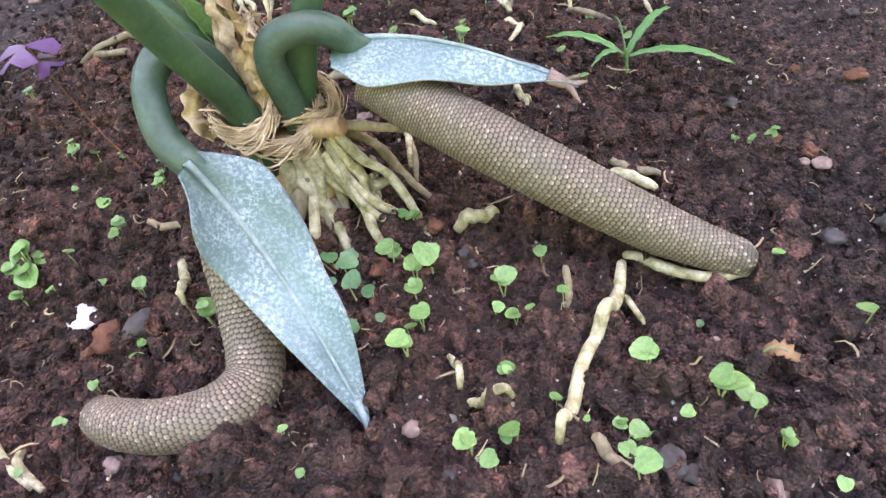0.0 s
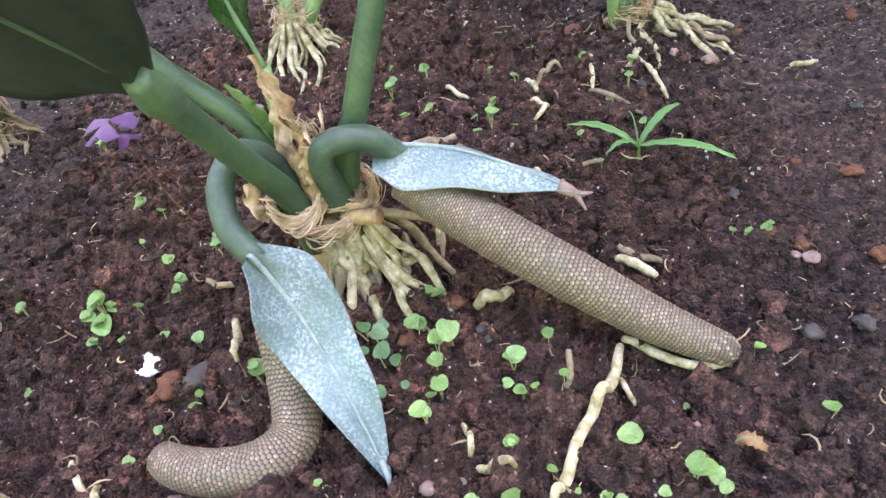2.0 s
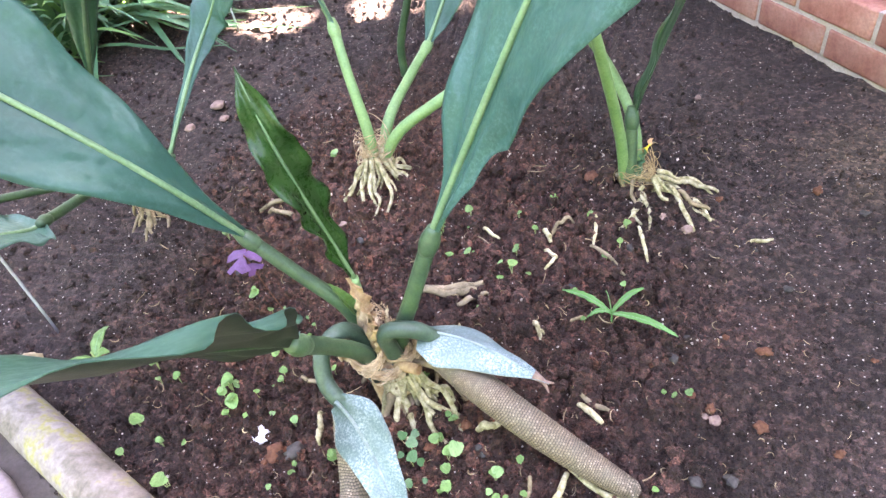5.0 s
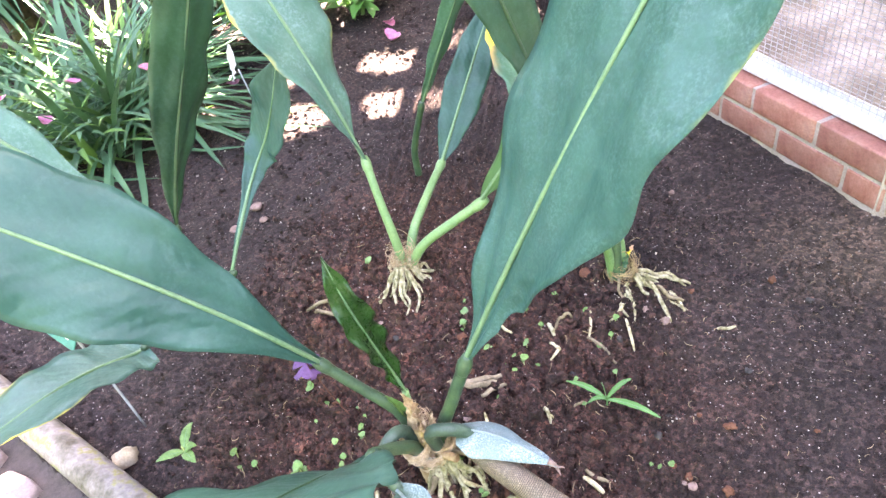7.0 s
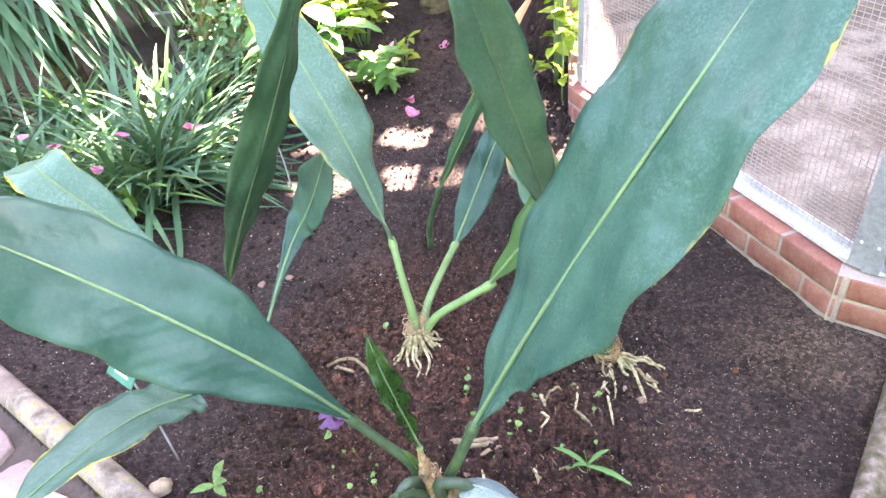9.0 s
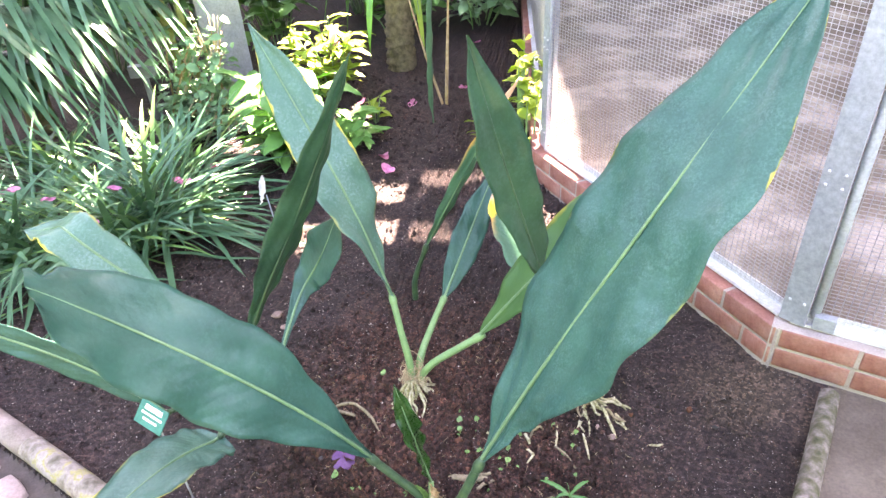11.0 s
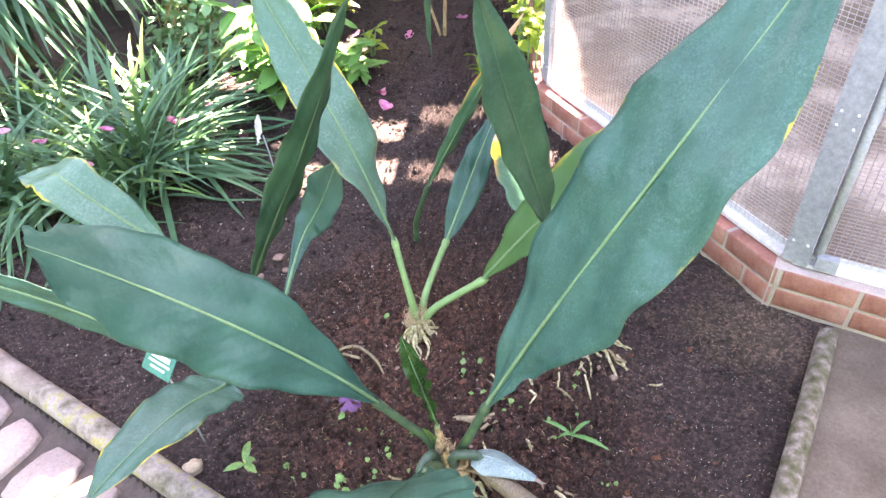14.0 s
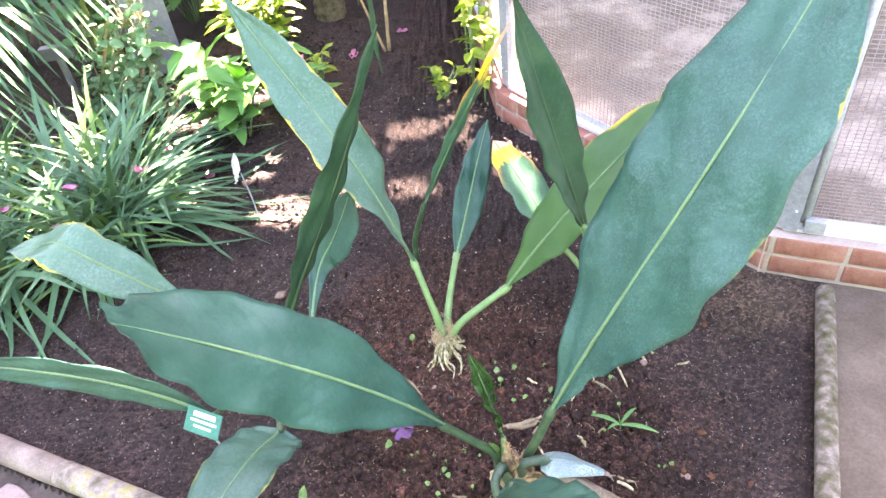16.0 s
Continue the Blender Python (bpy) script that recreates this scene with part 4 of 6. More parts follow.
    # the inflorescence that lies towards the sandy path
    petiole(p, [(-0.1, 0.472, 0.08), (-0.1, 0.462, 0.13), (-0.102, 0.455, 0.166), (-0.092, 0.452, 0.186), (-0.067, 0.453, 0.191), (-0.052, 0.459, 0.182), (-0.042, 0.464, 0.17), (-0.025, 0.468, 0.162)], [0.0115, 0.0115, 0.0112, 0.0112, 0.0112, 0.0115, 0.01, 0.006], STEM_BLUE, False, "peduncle")
    blade(p, [[-0.058, 0.466, 0.172], [-0.002, 0.47, 0.175], [0.045, 0.456, 0.16], [0.112, 0.436, 0.131]], [0.04, 0.036, 0.021, 0.007], [8, 6, 0], SPATHE, base=0.022, fold=-0.5, wave=0.002, waves=2, rib=0.0018, n=40, m=14, name="spathe", label="silvery blue-grey mealy spathe with a curled pinkish tip", rib_mat=SPATHE_RIB, thick=0.0022, seed=6)
    for bend in ((0.118, 0.436, 0.133), (0.112, 0.428, 0.122)):
        part("curled_tip", tube([(0.092, 0.442, 0.138), (0.104, 0.438, 0.132), bend], [0.006, 0.0032, 0.0008], 8, 10, 0.05), STONE_P, p, "curled pinkish withered tip")
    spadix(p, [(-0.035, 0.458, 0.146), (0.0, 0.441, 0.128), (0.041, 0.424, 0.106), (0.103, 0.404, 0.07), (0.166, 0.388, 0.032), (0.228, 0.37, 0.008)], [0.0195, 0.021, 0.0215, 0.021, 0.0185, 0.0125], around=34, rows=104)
    # crown
    crown_roots(p, (-0.112, 0.465, 0.1), 9, 0.085, 0.0058, 5, (4.0, 6.2))
    crown_roots(p, (-0.098, 0.465, 0.095), 6, 0.12, 0.005, 9, (4.8, 6.3))
    crown_roots(p, (-0.11, 0.478, 0.115), 8, 0.12, 0.0055, 6, (0.0, 3.6))
    fibre_rope(p, (-0.136, 0.455, 0.128), 0.0225, 150, 7)
    fibre_rope(p, (-0.097, 0.48, 0.118), 0.023, 140, 12)
    fibre_rope(p, (-0.118, 0.468, 0.112), 0.033, 120, 13)
    for k, (c, w) in enumerate(([[(-0.165, 0.452, 0.115), (-0.17, 0.45, 0.135), (-0.168, 0.452, 0.152), (-0.156, 0.455, 0.168)], 0.011], [[(-0.114, 0.458, 0.118), (-0.109, 0.457, 0.145), (-0.108, 0.463, 0.17), (-0.112, 0.47, 0.2)], 0.012], [[(-0.118, 0.462, 0.13), (-0.122, 0.464, 0.165), (-0.128, 0.47, 0.2), (-0.138, 0.478, 0.235)], 0.01])):
        blade(p, c, [w * 0.8, w, w * 0.7, w * 0.3], [70, 50 + 15 * k, 80], FIBRE, fold=0.6, wave=0.003, rib=0, n=26, m=8, thick=0.0006, name="dry_sheath", label="frayed straw-coloured sheath strip", seed=60 + k)
    fibre_ball(p, (-0.122, 0.482, 0.165), 0.016, 90, 8, 0.04)
    straw_strips(p, (-0.122, 0.476, 0.13))
    part("crown_stem", tube([(-0.116, 0.474, 0.0), (-0.116, 0.474, 0.06), (-0.118, 0.474, 0.105)], [0.032, 0.034, 0.024], 16, 12, 0.05), HUSK, p)
    stub = part("cut_stub", tube([(-0.098, 0.458, 0.108), (-0.082, 0.452, 0.112), (-0.062, 0.446, 0.116)], [0.0068, 0.0072, 0.0075], 12, 14, 0.05), HUSK, p, "dry brown cut stub")
    part("cut_face", tube([(-0.0622, 0.446, 0.116), (-0.0612, 0.4457, 0.1162), (-0.0608, 0.4456, 0.1163)], [0.0068, 0.0062, 0.004], 12, 6, 0.1), DEADLEAF, stub, "reddish-brown hollow cut")
    part("dry_stem", tube([(-0.08, 0.468, 0.105), (-0.05, 0.464, 0.103), (-0.019, 0.46, 0.098)], [0.0042, 0.0042, 0.003], 8, 10, 0.08), ROOT_GREY, p, "dry grey broken stem")
    return p


def second_plant():
    p = thing("aroid_plant", "aroid with three long leaves on a pale root-covered crown", "plant", "aroids in the bed")
    c = (-0.279, 0.935, 0.12)
    petiole(p, [(-0.285, 0.94, 0.09), (-0.29, 0.95, 0.16), (-0.316, 0.985, 0.25), (-0.341, 1.027, 0.323)], [0.0115, 0.011, 0.0095, 0.0095], STEM_PALE)
    blade(p, [[-0.341, 1.027, 0.325], [-0.461, 1.115, 0.642], [-0.474, 1.103, 0.646], [-0.759, 1.337, 1.03]], [0.055, 0.1, 0.075, 0.056], [-52, 3, 63], LEAF_YELLOW, fold=0.08, wave=0.006, rib=0.004, n=50, m=14, label="twisted blue-green blade with a yellow edge", seed=11)
    petiole(p, [(-0.27, 0.945, 0.09), (-0.262, 1.0, 0.15), (-0.244, 1.1, 0.18), (-0.226, 1.195, 0.2)], [0.0115, 0.011, 0.01, 0.01], STEM_PALE)
    blade(p, [[-0.226, 1.195, 0.2], [-0.18, 1.29, 0.3], [-0.14, 1.4, 0.4], [-0.088, 1.5, 0.51]], [0.03, 0.052, 0.046, 0.022], [-30, -30, -40], LEAF, fold=0.1, rib=0.0036, label="blue-green upright blade", seed=12)
    petiole(p, [(-0.265, 0.935, 0.1), (-0.22, 0.945, 0.16), (-0.15, 0.965, 0.205), (-0.09, 0.982, 0.24)], [0.0115, 0.011, 0.0105, 0.0105], STEM_PALE)
    blade(p, [[-0.09, 0.982, 0.241], [0.02, 1.0, 0.4], [0.15, 1.01, 0.57], [0.36, 1.02, 0.8]], [0.03, 0.08, 0.09, 0.055], [-25, -25, -25], LEAF_MID, fold=0.15, rib=0.0036, n=50, label="mid-green blade with a yellow edge", seed=13)
    crown_roots(p, c, 26, 0.075, 0.0042, 15, None, ROOT)
    crown_roots(p, (c[0], c[1] - 0.01, c[2]), 8, 0.17, 0.0046, 16, (3.9, 5.4), ROOT)
    fibre_ball(p, (c[0], c[1], c[2] + 0.005), 0.03, 150, 17, 0.03, FIBRE)
    return p


def third_plant():
    p = thing("aroid_plant", "aroid on a shaggy brown crown with spreading roots", "plant", "aroids in the bed")
    c = (0.203, 0.968, 0.05)
    petiole(p, [(0.2, 0.958, 0.0), (0.199, 0.965, 0.06), (0.196, 1.0, 0.149)], [0.0125, 0.011, 0.011], STEM)
    blade(p, [[0.196, 1.0, 0.149], [0.24, 1.05, 0.28], [0.3, 1.08, 0.42], [0.38, 1.1, 0.6]], [0.04, 0.065, 0.06, 0.03], [40, 40, 30], LEAF_DEEP, rib_mat=STEM, fold=0.2, rib=0.003, label="dark green blade", seed=21)
    petiole(p, [(0.19, 0.975, 0.03), (0.175, 0.95, 0.16), (0.135, 0.87, 0.38), (0.09, 0.787, 0.597)], [0.0105, 0.0095, 0.0085, 0.008], STEM_PALE)
    blade(p, [[0.09, 0.787, 0.597], [0.05, 0.79, 0.74], [0.0, 0.755, 0.9], [-0.065, 0.759, 1.157]], [0.032, 0.052, 0.06, 0.028], [42, 70, 48], LEAF_DEEP, rib_mat=STEM, fold=0.25, wave=0.004, rib=0.0026, n=44, label="narrow upright dark green blade", seed=22)
    petiole(p, [(0.212, 0.985, 0.03), (0.2, 1.03, 0.12), (0.15, 1.1, 0.2), (0.09, 1.15, 0.26)], [0.0105, 0.01, 0.009, 0.009], STEM_PALE)
    blade(p, [[0.09, 1.15, 0.26], [0.05, 1.2, 0.34], [-0.02, 1.3, 0.44], [-0.079, 1.38, 0.502]], [0.045, 0.08, 0.078, 0.045], [-15, -10, -10], LEAF_ORANGE, fold=0.1, rib=0.0032, label="pale green blade scorched orange and yellow at its tip", seed=23)
    blade(p, [[0.215, 0.965, 0.04], [0.216, 0.964, 0.08], [0.22, 0.965, 0.1], [0.232, 0.97, 0.13]], [0.011, 0.009, 0.005, 0.002], [10, 0, 0], LEAF_ORANGE, fold=0.5, rib=0, name="dry_sheath", label="orange withered sheath")
    crown_roots(p, c, 14, 0.09, 0.005, 25, None, ROOT_GREY)
    crown_roots(p, (c[0] + 0.02, c[1] - 0.01, c[2]), 14, 0.15, 0.004, 27, (4.6, 6.6), ROOT)
    fibre_ball(p, (c[0] + 0.01, c[1] + 0.008, c[2]), 0.03, 160, 26, 0.03, HUSK)
    return p


def fourth_plant():
    p = thing("aroid_plant", "aroid with five spreading leaves near the path edging", "plant", "aroids in the bed")
    base = (-0.79, 0.86, 0.03)

    def go(c, w, tw, mat, r, label, seed, **k):
        b = c[0]
        petiole(p, [base, (base[0] * 0.7 + b[0] * 0.3, base[1] * 0.7 + b[1] * 0.3, base[2] * 0.45 + b[2] * 0.55), tuple(b)], [r * 1.1, r, r * 0.9], STEM)
        blade(p, c, w, tw, mat, label=label, seed=seed, **k)
    go([[-0.663, 0.838, 0.161], [-0.62, 1.136, 0.413], [-0.629, 1.049, 0.258], [-0.486, 1.068, 0.576]], [0.01, 0.03, 0.066, 0.07], [-17, -40, -66], LEAF, 0.009, "blue-green upright blade", 31, n=44)
    go([[-0.667, 0.764, 0.361], [-0.543, 0.764, 0.636], [-0.448, 0.798, 0.746], [-0.317, 0.849, 1.096]], [0.022, 0.05, 0.05, 0.03], [34, 56, 34], LEAF_DEEP, 0.009, "narrow upright dark green wavy blade", 32, rib_mat=STEM, n=50, wave=0.005, waves=6, fold=0.3)
    go([[-0.925, 0.89, 0.354], [-1.304, 0.835, 0.743], [-1.168, 0.981, 0.544], [-1.426, 0.984, 0.531]], [0.064, 0.072, 0.067, 0.049], [40, 14, 2], LEAF_YELLOW, 0.009, "pale blue-green arching blade with a yellowed torn tip", 33, n=44)
    go([[-0.671, 0.553, 0.252], [-0.686, 0.511, 0.232], [-0.698, 0.484, 0.345], [-0.775, 0.15, 0.356]], [0.068, 0.09, 0.095, 0.06], [4, -3, -12], LEAF_EDGE, 0.009, "arching blue-green blade with a yellow edge", 34, n=44)
    go([[-0.863, 0.623, 0.226], [-1.0, 0.61, 0.4], [-1.12, 0.57, 0.5], [-1.4, 0.53, 0.62]], [0.025, 0.036, 0.032, 0.017], [65, 65, 65], LEAF, 0.008, "narrow pale green blade seen on edge", 35, n=36)
    crown_roots(p, (-0.79, 0.86, 0.05), 16, 0.1, 0.005, 36, None, ROOT_GREY)
    fibre_ball(p, (-0.79, 0.86, 0.04), 0.03, 40, 37, 0.02)
    return p


def fifth_plant():
    p = thing("aroid_plant", "single-stemmed aroid with a narrow yellow-edged leaf", "plant", "aroids in the bed")
    petiole(p, [(-0.38, 1.44, 0.0), (-0.375, 1.445, 0.09), (-0.33, 1.45, 0.22)], [0.011, 0.01, 0.009], STEM)
    blade(p, [[-0.33, 1.45, 0.22], [-0.26, 1.46, 0.36], [-0.17, 1.46, 0.55], [-0.013, 1.471, 0.83]], [0.014, 0.03, 0.032, 0.016], [60, 55, 50], LEAF_ORANGE, fold=0.25, rib=0.003, label="narrow upright blade with yellow and orange edges", seed=41)
    return p


paving()
wall_and_fence()
main_plant()
second_plant()
third_plant()
fourth_plant()
fifth_plant()

# ---- small things in the bed ----
SOIL_TOP = 0.004


def on_soil(x, y):
    return ground_z(x, y) + SOIL_TOP * 0.5


def heart(r, cup=0.25, thick=0.0006):
    """A heart-shaped leaflet with its notch at the origin and its tip along +y."""
    n = 14
    out = []
    for i in range(n):
        a = 2 * math.pi * i / n
        k = 1.0 - 0.42 * math.exp(-((a - 1.5 * math.pi) / 0.42) ** 2) + 0.26 * math.exp(-((a - 0.5 * math.pi) / 0.4) ** 2) - 0.1 * abs(math.cos(a)) ** 4 * (math.sin(a) > 0)
        out.append((r * k * math.cos(a), r * (k * math.sin(a) + 0.7)))
    verts = [(0, r * 0.7, -cup * r * 0.35)] + [(x * 0.55, r * 0.7 + (y - r * 0.7) * 0.55, -cup * r * 0.12 + 0.06 * r * math.sin(3 * i)) for i, (x, y) in enumerate(out)] + [(x, y, cup * r * (0.25 * abs(x) / r - 0.25 * max(0, y / r - 1))) for x, y in out]
    faces = [(0, 1 + i, 1 + (i + 1) % n) for i in range(n)] + [(1 + i, 1 + n + i, 1 + n + (i + 1) % n, 1 + (i + 1) % n) for i in range(n)]
    low = [(x, y, z - thick) for x, y, z in verts]
    o = len(verts)
    return verts + low, faces + [tuple(o + k for k in reversed(f)) for f in faces]


def seedling(x, y, r, mat, g, leaves=1, label="bright green heart-leaved seedling"):
    z = on_soil(x, y)
    p = thing("seedling", label, "seedling", "seedlings in the soil", at=(x, y, z))
    for i in range(leaves):
        a = g.uniform(0, 6.28) + 2.2 * i
        h = r * g.uniform(1.4, 2.4) + 0.003
        dx, dy = r * 0.5 * math.cos(a), r * 0.5 * math.sin(a)
        part("stem", tube([(0, 0, -0.004), (-dx * 0.5, -dy * 0.5, h * 0.5), (-dx * 0.9, -dy * 0.9, h)], [r * 0.09, r * 0.08, r * 0.06], 5, 6), SHOOT, p)
        ob = part("leaf", heart(r * (1 if i == 0 else g.uniform(0.5, 0.85))), mat, p)
        ob.matrix_basis = pose(-dx * 0.9, -dy * 0.9, h, g.uniform(-28, 22), g.uniform(-25, 25), math.degrees(a) - 90)


grow = np.random.default_rng(21)
DEEP = [(-0.088, 0.398, 0.0073), (-0.072, 0.407, 0.0064), (-0.073, 0.385, 0.0084), (-0.083, 0.366, 0.0052), (-0.065, 0.363, 0.0086), (-0.054, 0.366, 0.006), (-0.066, 0.334, 0.0067), (-0.044, 0.344, 0.0042)]
MIDDLE = [(-0.038, 0.393, 0.0079), (-0.036, 0.404, 0.0062), (-0.020, 0.428, 0.0064), (-0.032, 0.434, 0.0046), (-0.008, 0.388, 0.0109), (-0.021, 0.381, 0.0078), (-0.019, 0.361, 0.0076), (-0.014, 0.338, 0.0082), (-0.023, 0.333, 0.0049), (-0.021, 0.304, 0.0079)]
FRONT = [(0.046, 0.365, 0.0084), (0.076, 0.389, 0.0056), (0.054, 0.337, 0.0057), (0.065, 0.334, 0.0040), (0.041, 0.339, 0.0049), (0.088, 0.335, 0.0049), (0.046, 0.285, 0.0065), (0.048, 0.252, 0.0073), (0.042, 0.254, 0.0044), (0.021, 0.238, 0.0073), (0.035, 0.227, 0.0061), (0.030, 0.238, 0.0043), (0.135, 0.285, 0.0085), (0.176, 0.266, 0.0100), (0.189, 0.268, 0.0070), (0.192, 0.252, 0.0054)]
FRONT_RIGHT = [(0.154, 0.252, 0.0045), (0.124, 0.248, 0.0066), (0.134, 0.250, 0.0045), (0.115, 0.253, 0.0048), (0.114, 0.235, 0.0058), (0.118, 0.214, 0.0078), (0.201, 0.230, 0.0057), (0.280, 0.316, 0.0062), (0.227, 0.210, 0.0045), (0.244, 0.381, 0.0046), (0.076, 0.270, 0.0045)]
LEFT = [(-0.100, 0.252, 0.0035), (-0.086, 0.229, 0.0034), (-0.338, 0.517, 0.0069), (-0.394, 0.452, 0.0125), (-0.401, 0.439, 0.0075), (-0.446, 0.653, 0.0107), (-0.568, 0.787, 0.0091), (-0.294, 0.554, 0.0082), (-0.177, 0.351, 0.0093), (-0.260, 0.306, 0.0044)]
AROUND = [(-0.097, 0.500, 0.0056), (-0.071, 0.484, 0.0050), (-0.058, 0.429, 0.0046), (-0.134, 0.854, 0.0094), (-0.079, 0.845, 0.0077), (0.015, 0.771, 0.0070), (0.258, 0.529, 0.0039), (0.293, 0.534, 0.0057), (0.271, 0.525, 0.0039), (0.184, 0.339, 0.0030), (0.094, 0.254, 0.0026), (0.139, 0.313, 0.0036)]
BACK = [(-0.373, 0.423, 0.0117), (-0.508, 0.367, 0.0115), (-0.405, 0.282, 0.0113), (-0.491, 0.455, 0.0073), (-0.282, 0.531, 0.0075), (-0.314, 0.487, 0.0066), (-0.543, 0.473, 0.0094), (-0.458, 0.345, 0.0068), (0.064, 0.909, 0.0069), (-0.061, 0.738, 0.0061), (0.016, 0.714, 0.0085), (-0.123, 0.805, 0.0084), (0.044, 0.804, 0.0064), (0.196, 0.841, 0.0065), (-0.376, 0.954, 0.0087)]
for spot in DEEP:
    seedling(*spot, SEED_DARK, grow, label="deep green round-leaved seedling")
for spot in MIDDLE + FRONT + FRONT_RIGHT:
    seedling(*spot, SEED_LIGHT, grow, leaves=1 + int(grow.uniform() < 0.6))
for spot in LEFT + AROUND + BACK:
    seedling(*spot, SEED_LIGHT, grow, leaves=3 if spot[2] > 0.006 else 2)


for k in range(46):
    at = (grow.uniform(-0.52, -0.2), grow.uniform(0.22, 0.62)) if k < 28 else (grow.uniform(-0.16, 0.2), grow.uniform(0.6, 0.88))
    seedling(*at, grow.uniform(0.003, 0.0065), SEED_LIGHT, grow, leaves=1 + k % 3, label="small pale green seedling in the soil")


def leafy_sprout():
    x, y = -0.655, 0.465
    p = thing("sprout", "bright green sprout with three pointed leaves beside the edging", "seedling", at=(x, y, on_soil(x, y)))
    part("stem", tube([(0, 0, -0.005), (0.002, 0, 0.02), (0, 0.002, 0.045)], [0.0022, 0.002, 0.0016], 6, 8), SHOOT, p)
    for a, ln, up in ((95, 0.06, 0.045), (215, 0.055, 0.02), (330, 0.05, 0.02), (20, 0.03, 0.03)):
        c, s = math.cos(radians(a)), math.sin(radians(a))
        blade(p, [(0, 0, 0.03), (0.3 * ln * c, 0.3 * ln * s, 0.03 + up * 0.4), (0.7 * ln * c, 0.7 * ln * s, 0.03 + up * 0.6), (ln * c, ln * s, 0.03 + up * 0.3)], [0.008, 0.013, 0.009, 0.004], [0, 0, 0], SEED_LIGHT, n=10, m=4, rib=0.0007, wave=0.0008, thick=0.0006, name="leaf")


def palm_seedling():
    x, y = 0.18, 0.635
    z = on_soil(x, y)
    p = thing("palm_seedling", "slender green seedling with four narrow leaves", "seedling", at=(x, y, z))
    part("stem", tube([(0.0, -0.004, -0.006), (0.001, 0, 0.014), (0, 0, 0.03)], [0.002, 0.0018, 0.0014], 6, 8), GRASSLEAF, p)
    for tip, w in (((-0.075, 0.022, 0.042), 0.007), ((0.095, -0.03, 0.016), 0.0075), ((0.045, 0.025, 0.055), 0.006), ((-0.035, -0.012, 0.022), 0.005), ((-0.01, 0.01, 0.06), 0.001)):
        t = Vector(tip)
        blade(p, [(0, 0, 0.022), tuple(t * 0.33 + Vector((0, 0, 0.028))), tuple(t * 0.66 + Vector((0, 0, 0.022))), tip], [w * 0.6, w, w * 0.8, w * 0.4], [0, 0, 0], GRASSLEAF, n=16, m=6, rib=0.0007, wave=0.0008, thick=0.0006, fold=0.3, name="leaf")


def oxalis():
    x, y = -0.389, 0.604
    z = on_soil(x, y)
    p = thing("oxalis", "purple three-leaved oxalis on a thin stalk", "plant", at=(x, y, z))
    part("stalk", tube([(0.06, -0.02, -z + soil_height(x + 0.06, y - 0.02)), (0.03, -0.01, 0.04), (0, 0, 0.135)], [0.001, 0.001, 0.0009], 5, 10), BARK_BIT, p, "reddish stalk")
    for a, k, h in ((70, 1.0, 0.135), (185, 1.05, 0.135), (305, 0.95, 0.135), (20, 0.7, 0.12), (240, 0.75, 0.118)):
        w = 0.034 * k
        top = [(0, 0, 0), (-0.62 * w, 0.75 * w, -0.2 * w), (-0.3 * w, 1.0 * w, -0.12 * w), (0, 0.86 * w, 0.05 * w), (0.3 * w, 1.0 * w, -0.12 * w), (0.62 * w, 0.75 * w, -0.2 * w), (0, 0.5 * w, 0.06 * w)]
        faces = [(0, 6, 1), (1, 6, 2), (2, 6, 3), (3, 6, 4), (4, 6, 5), (5, 6, 0)]
        low = [(x, y, z - 0.0006) for x, y, z in top]
        ob = part("leaflet", (top + low, faces + [tuple(7 + q for q in reversed(f)) for f in faces]), PURPLE, p)
        ob.matrix_basis = pose(0.004 * math.cos(a), 0, h, -8, 6, a)


leafy_sprout()
palm_seedling()
oxalis()


def stone(x, y, r, mat, g, label, flat_=0.7, rough=0.35, name="stone", cat="stone"):
    ob = part(name, lump(g, r, flat_, 3, rough), mat)
    ob.matrix_basis = pose(x, y, on_soil(x, y) + r * 0.4, 0, 0, g.uniform(0, 360))
    return tagged(ob, label, cat, "stones on the soil")


pick = np.random.default_rng(8)
stone(-0.31, 0.387, 0.0145, STONE_W, pick, "angular white stone on the soil", 0.55, 0.3)
stone(-0.275, 0.36, 0.018, BARK_BIT, pick, "crumbly reddish-brown lump on the soil", 0.7, 0.5, "bark_lump", "bark")
stone(-0.243, 0.359, 0.0125, STONE_D, pick, "angular black stone on the soil", 0.5, 0.55)
stone(-0.158, 0.238, 0.009, STONE_P, pick, "rounded pink stone on the soil", 0.8, 0.2)
stone(-0.019, 0.261, 0.0075, STONE_P, pick, "rounded pinkish stone on the soil", 0.8, 0.2)
stone(0.195, 0.213, 0.0085, STONE_P, pick, "brownish stone on the soil", 0.8, 0.3)
stone(-0.80, 0.452, 0.024, STONE_T, pick, "pale tan stone beside the path edging", 1.0, 0.35)
stone(0.13, 0.992, 0.014, BARK_BIT, pick, "pinkish-brown crumbly lump beside an aroid", 0.8, 0.4, "bark_lump", "bark")
for x, y, r in ((0.017, 0.4, 0.006), (0.296, 0.406, 0.008), (0.149, 0.218, 0.008), (0.138, 0.224, 0.009)):
    stone(x, y, r, STONE_D, pick, "small dark stone on the soil")
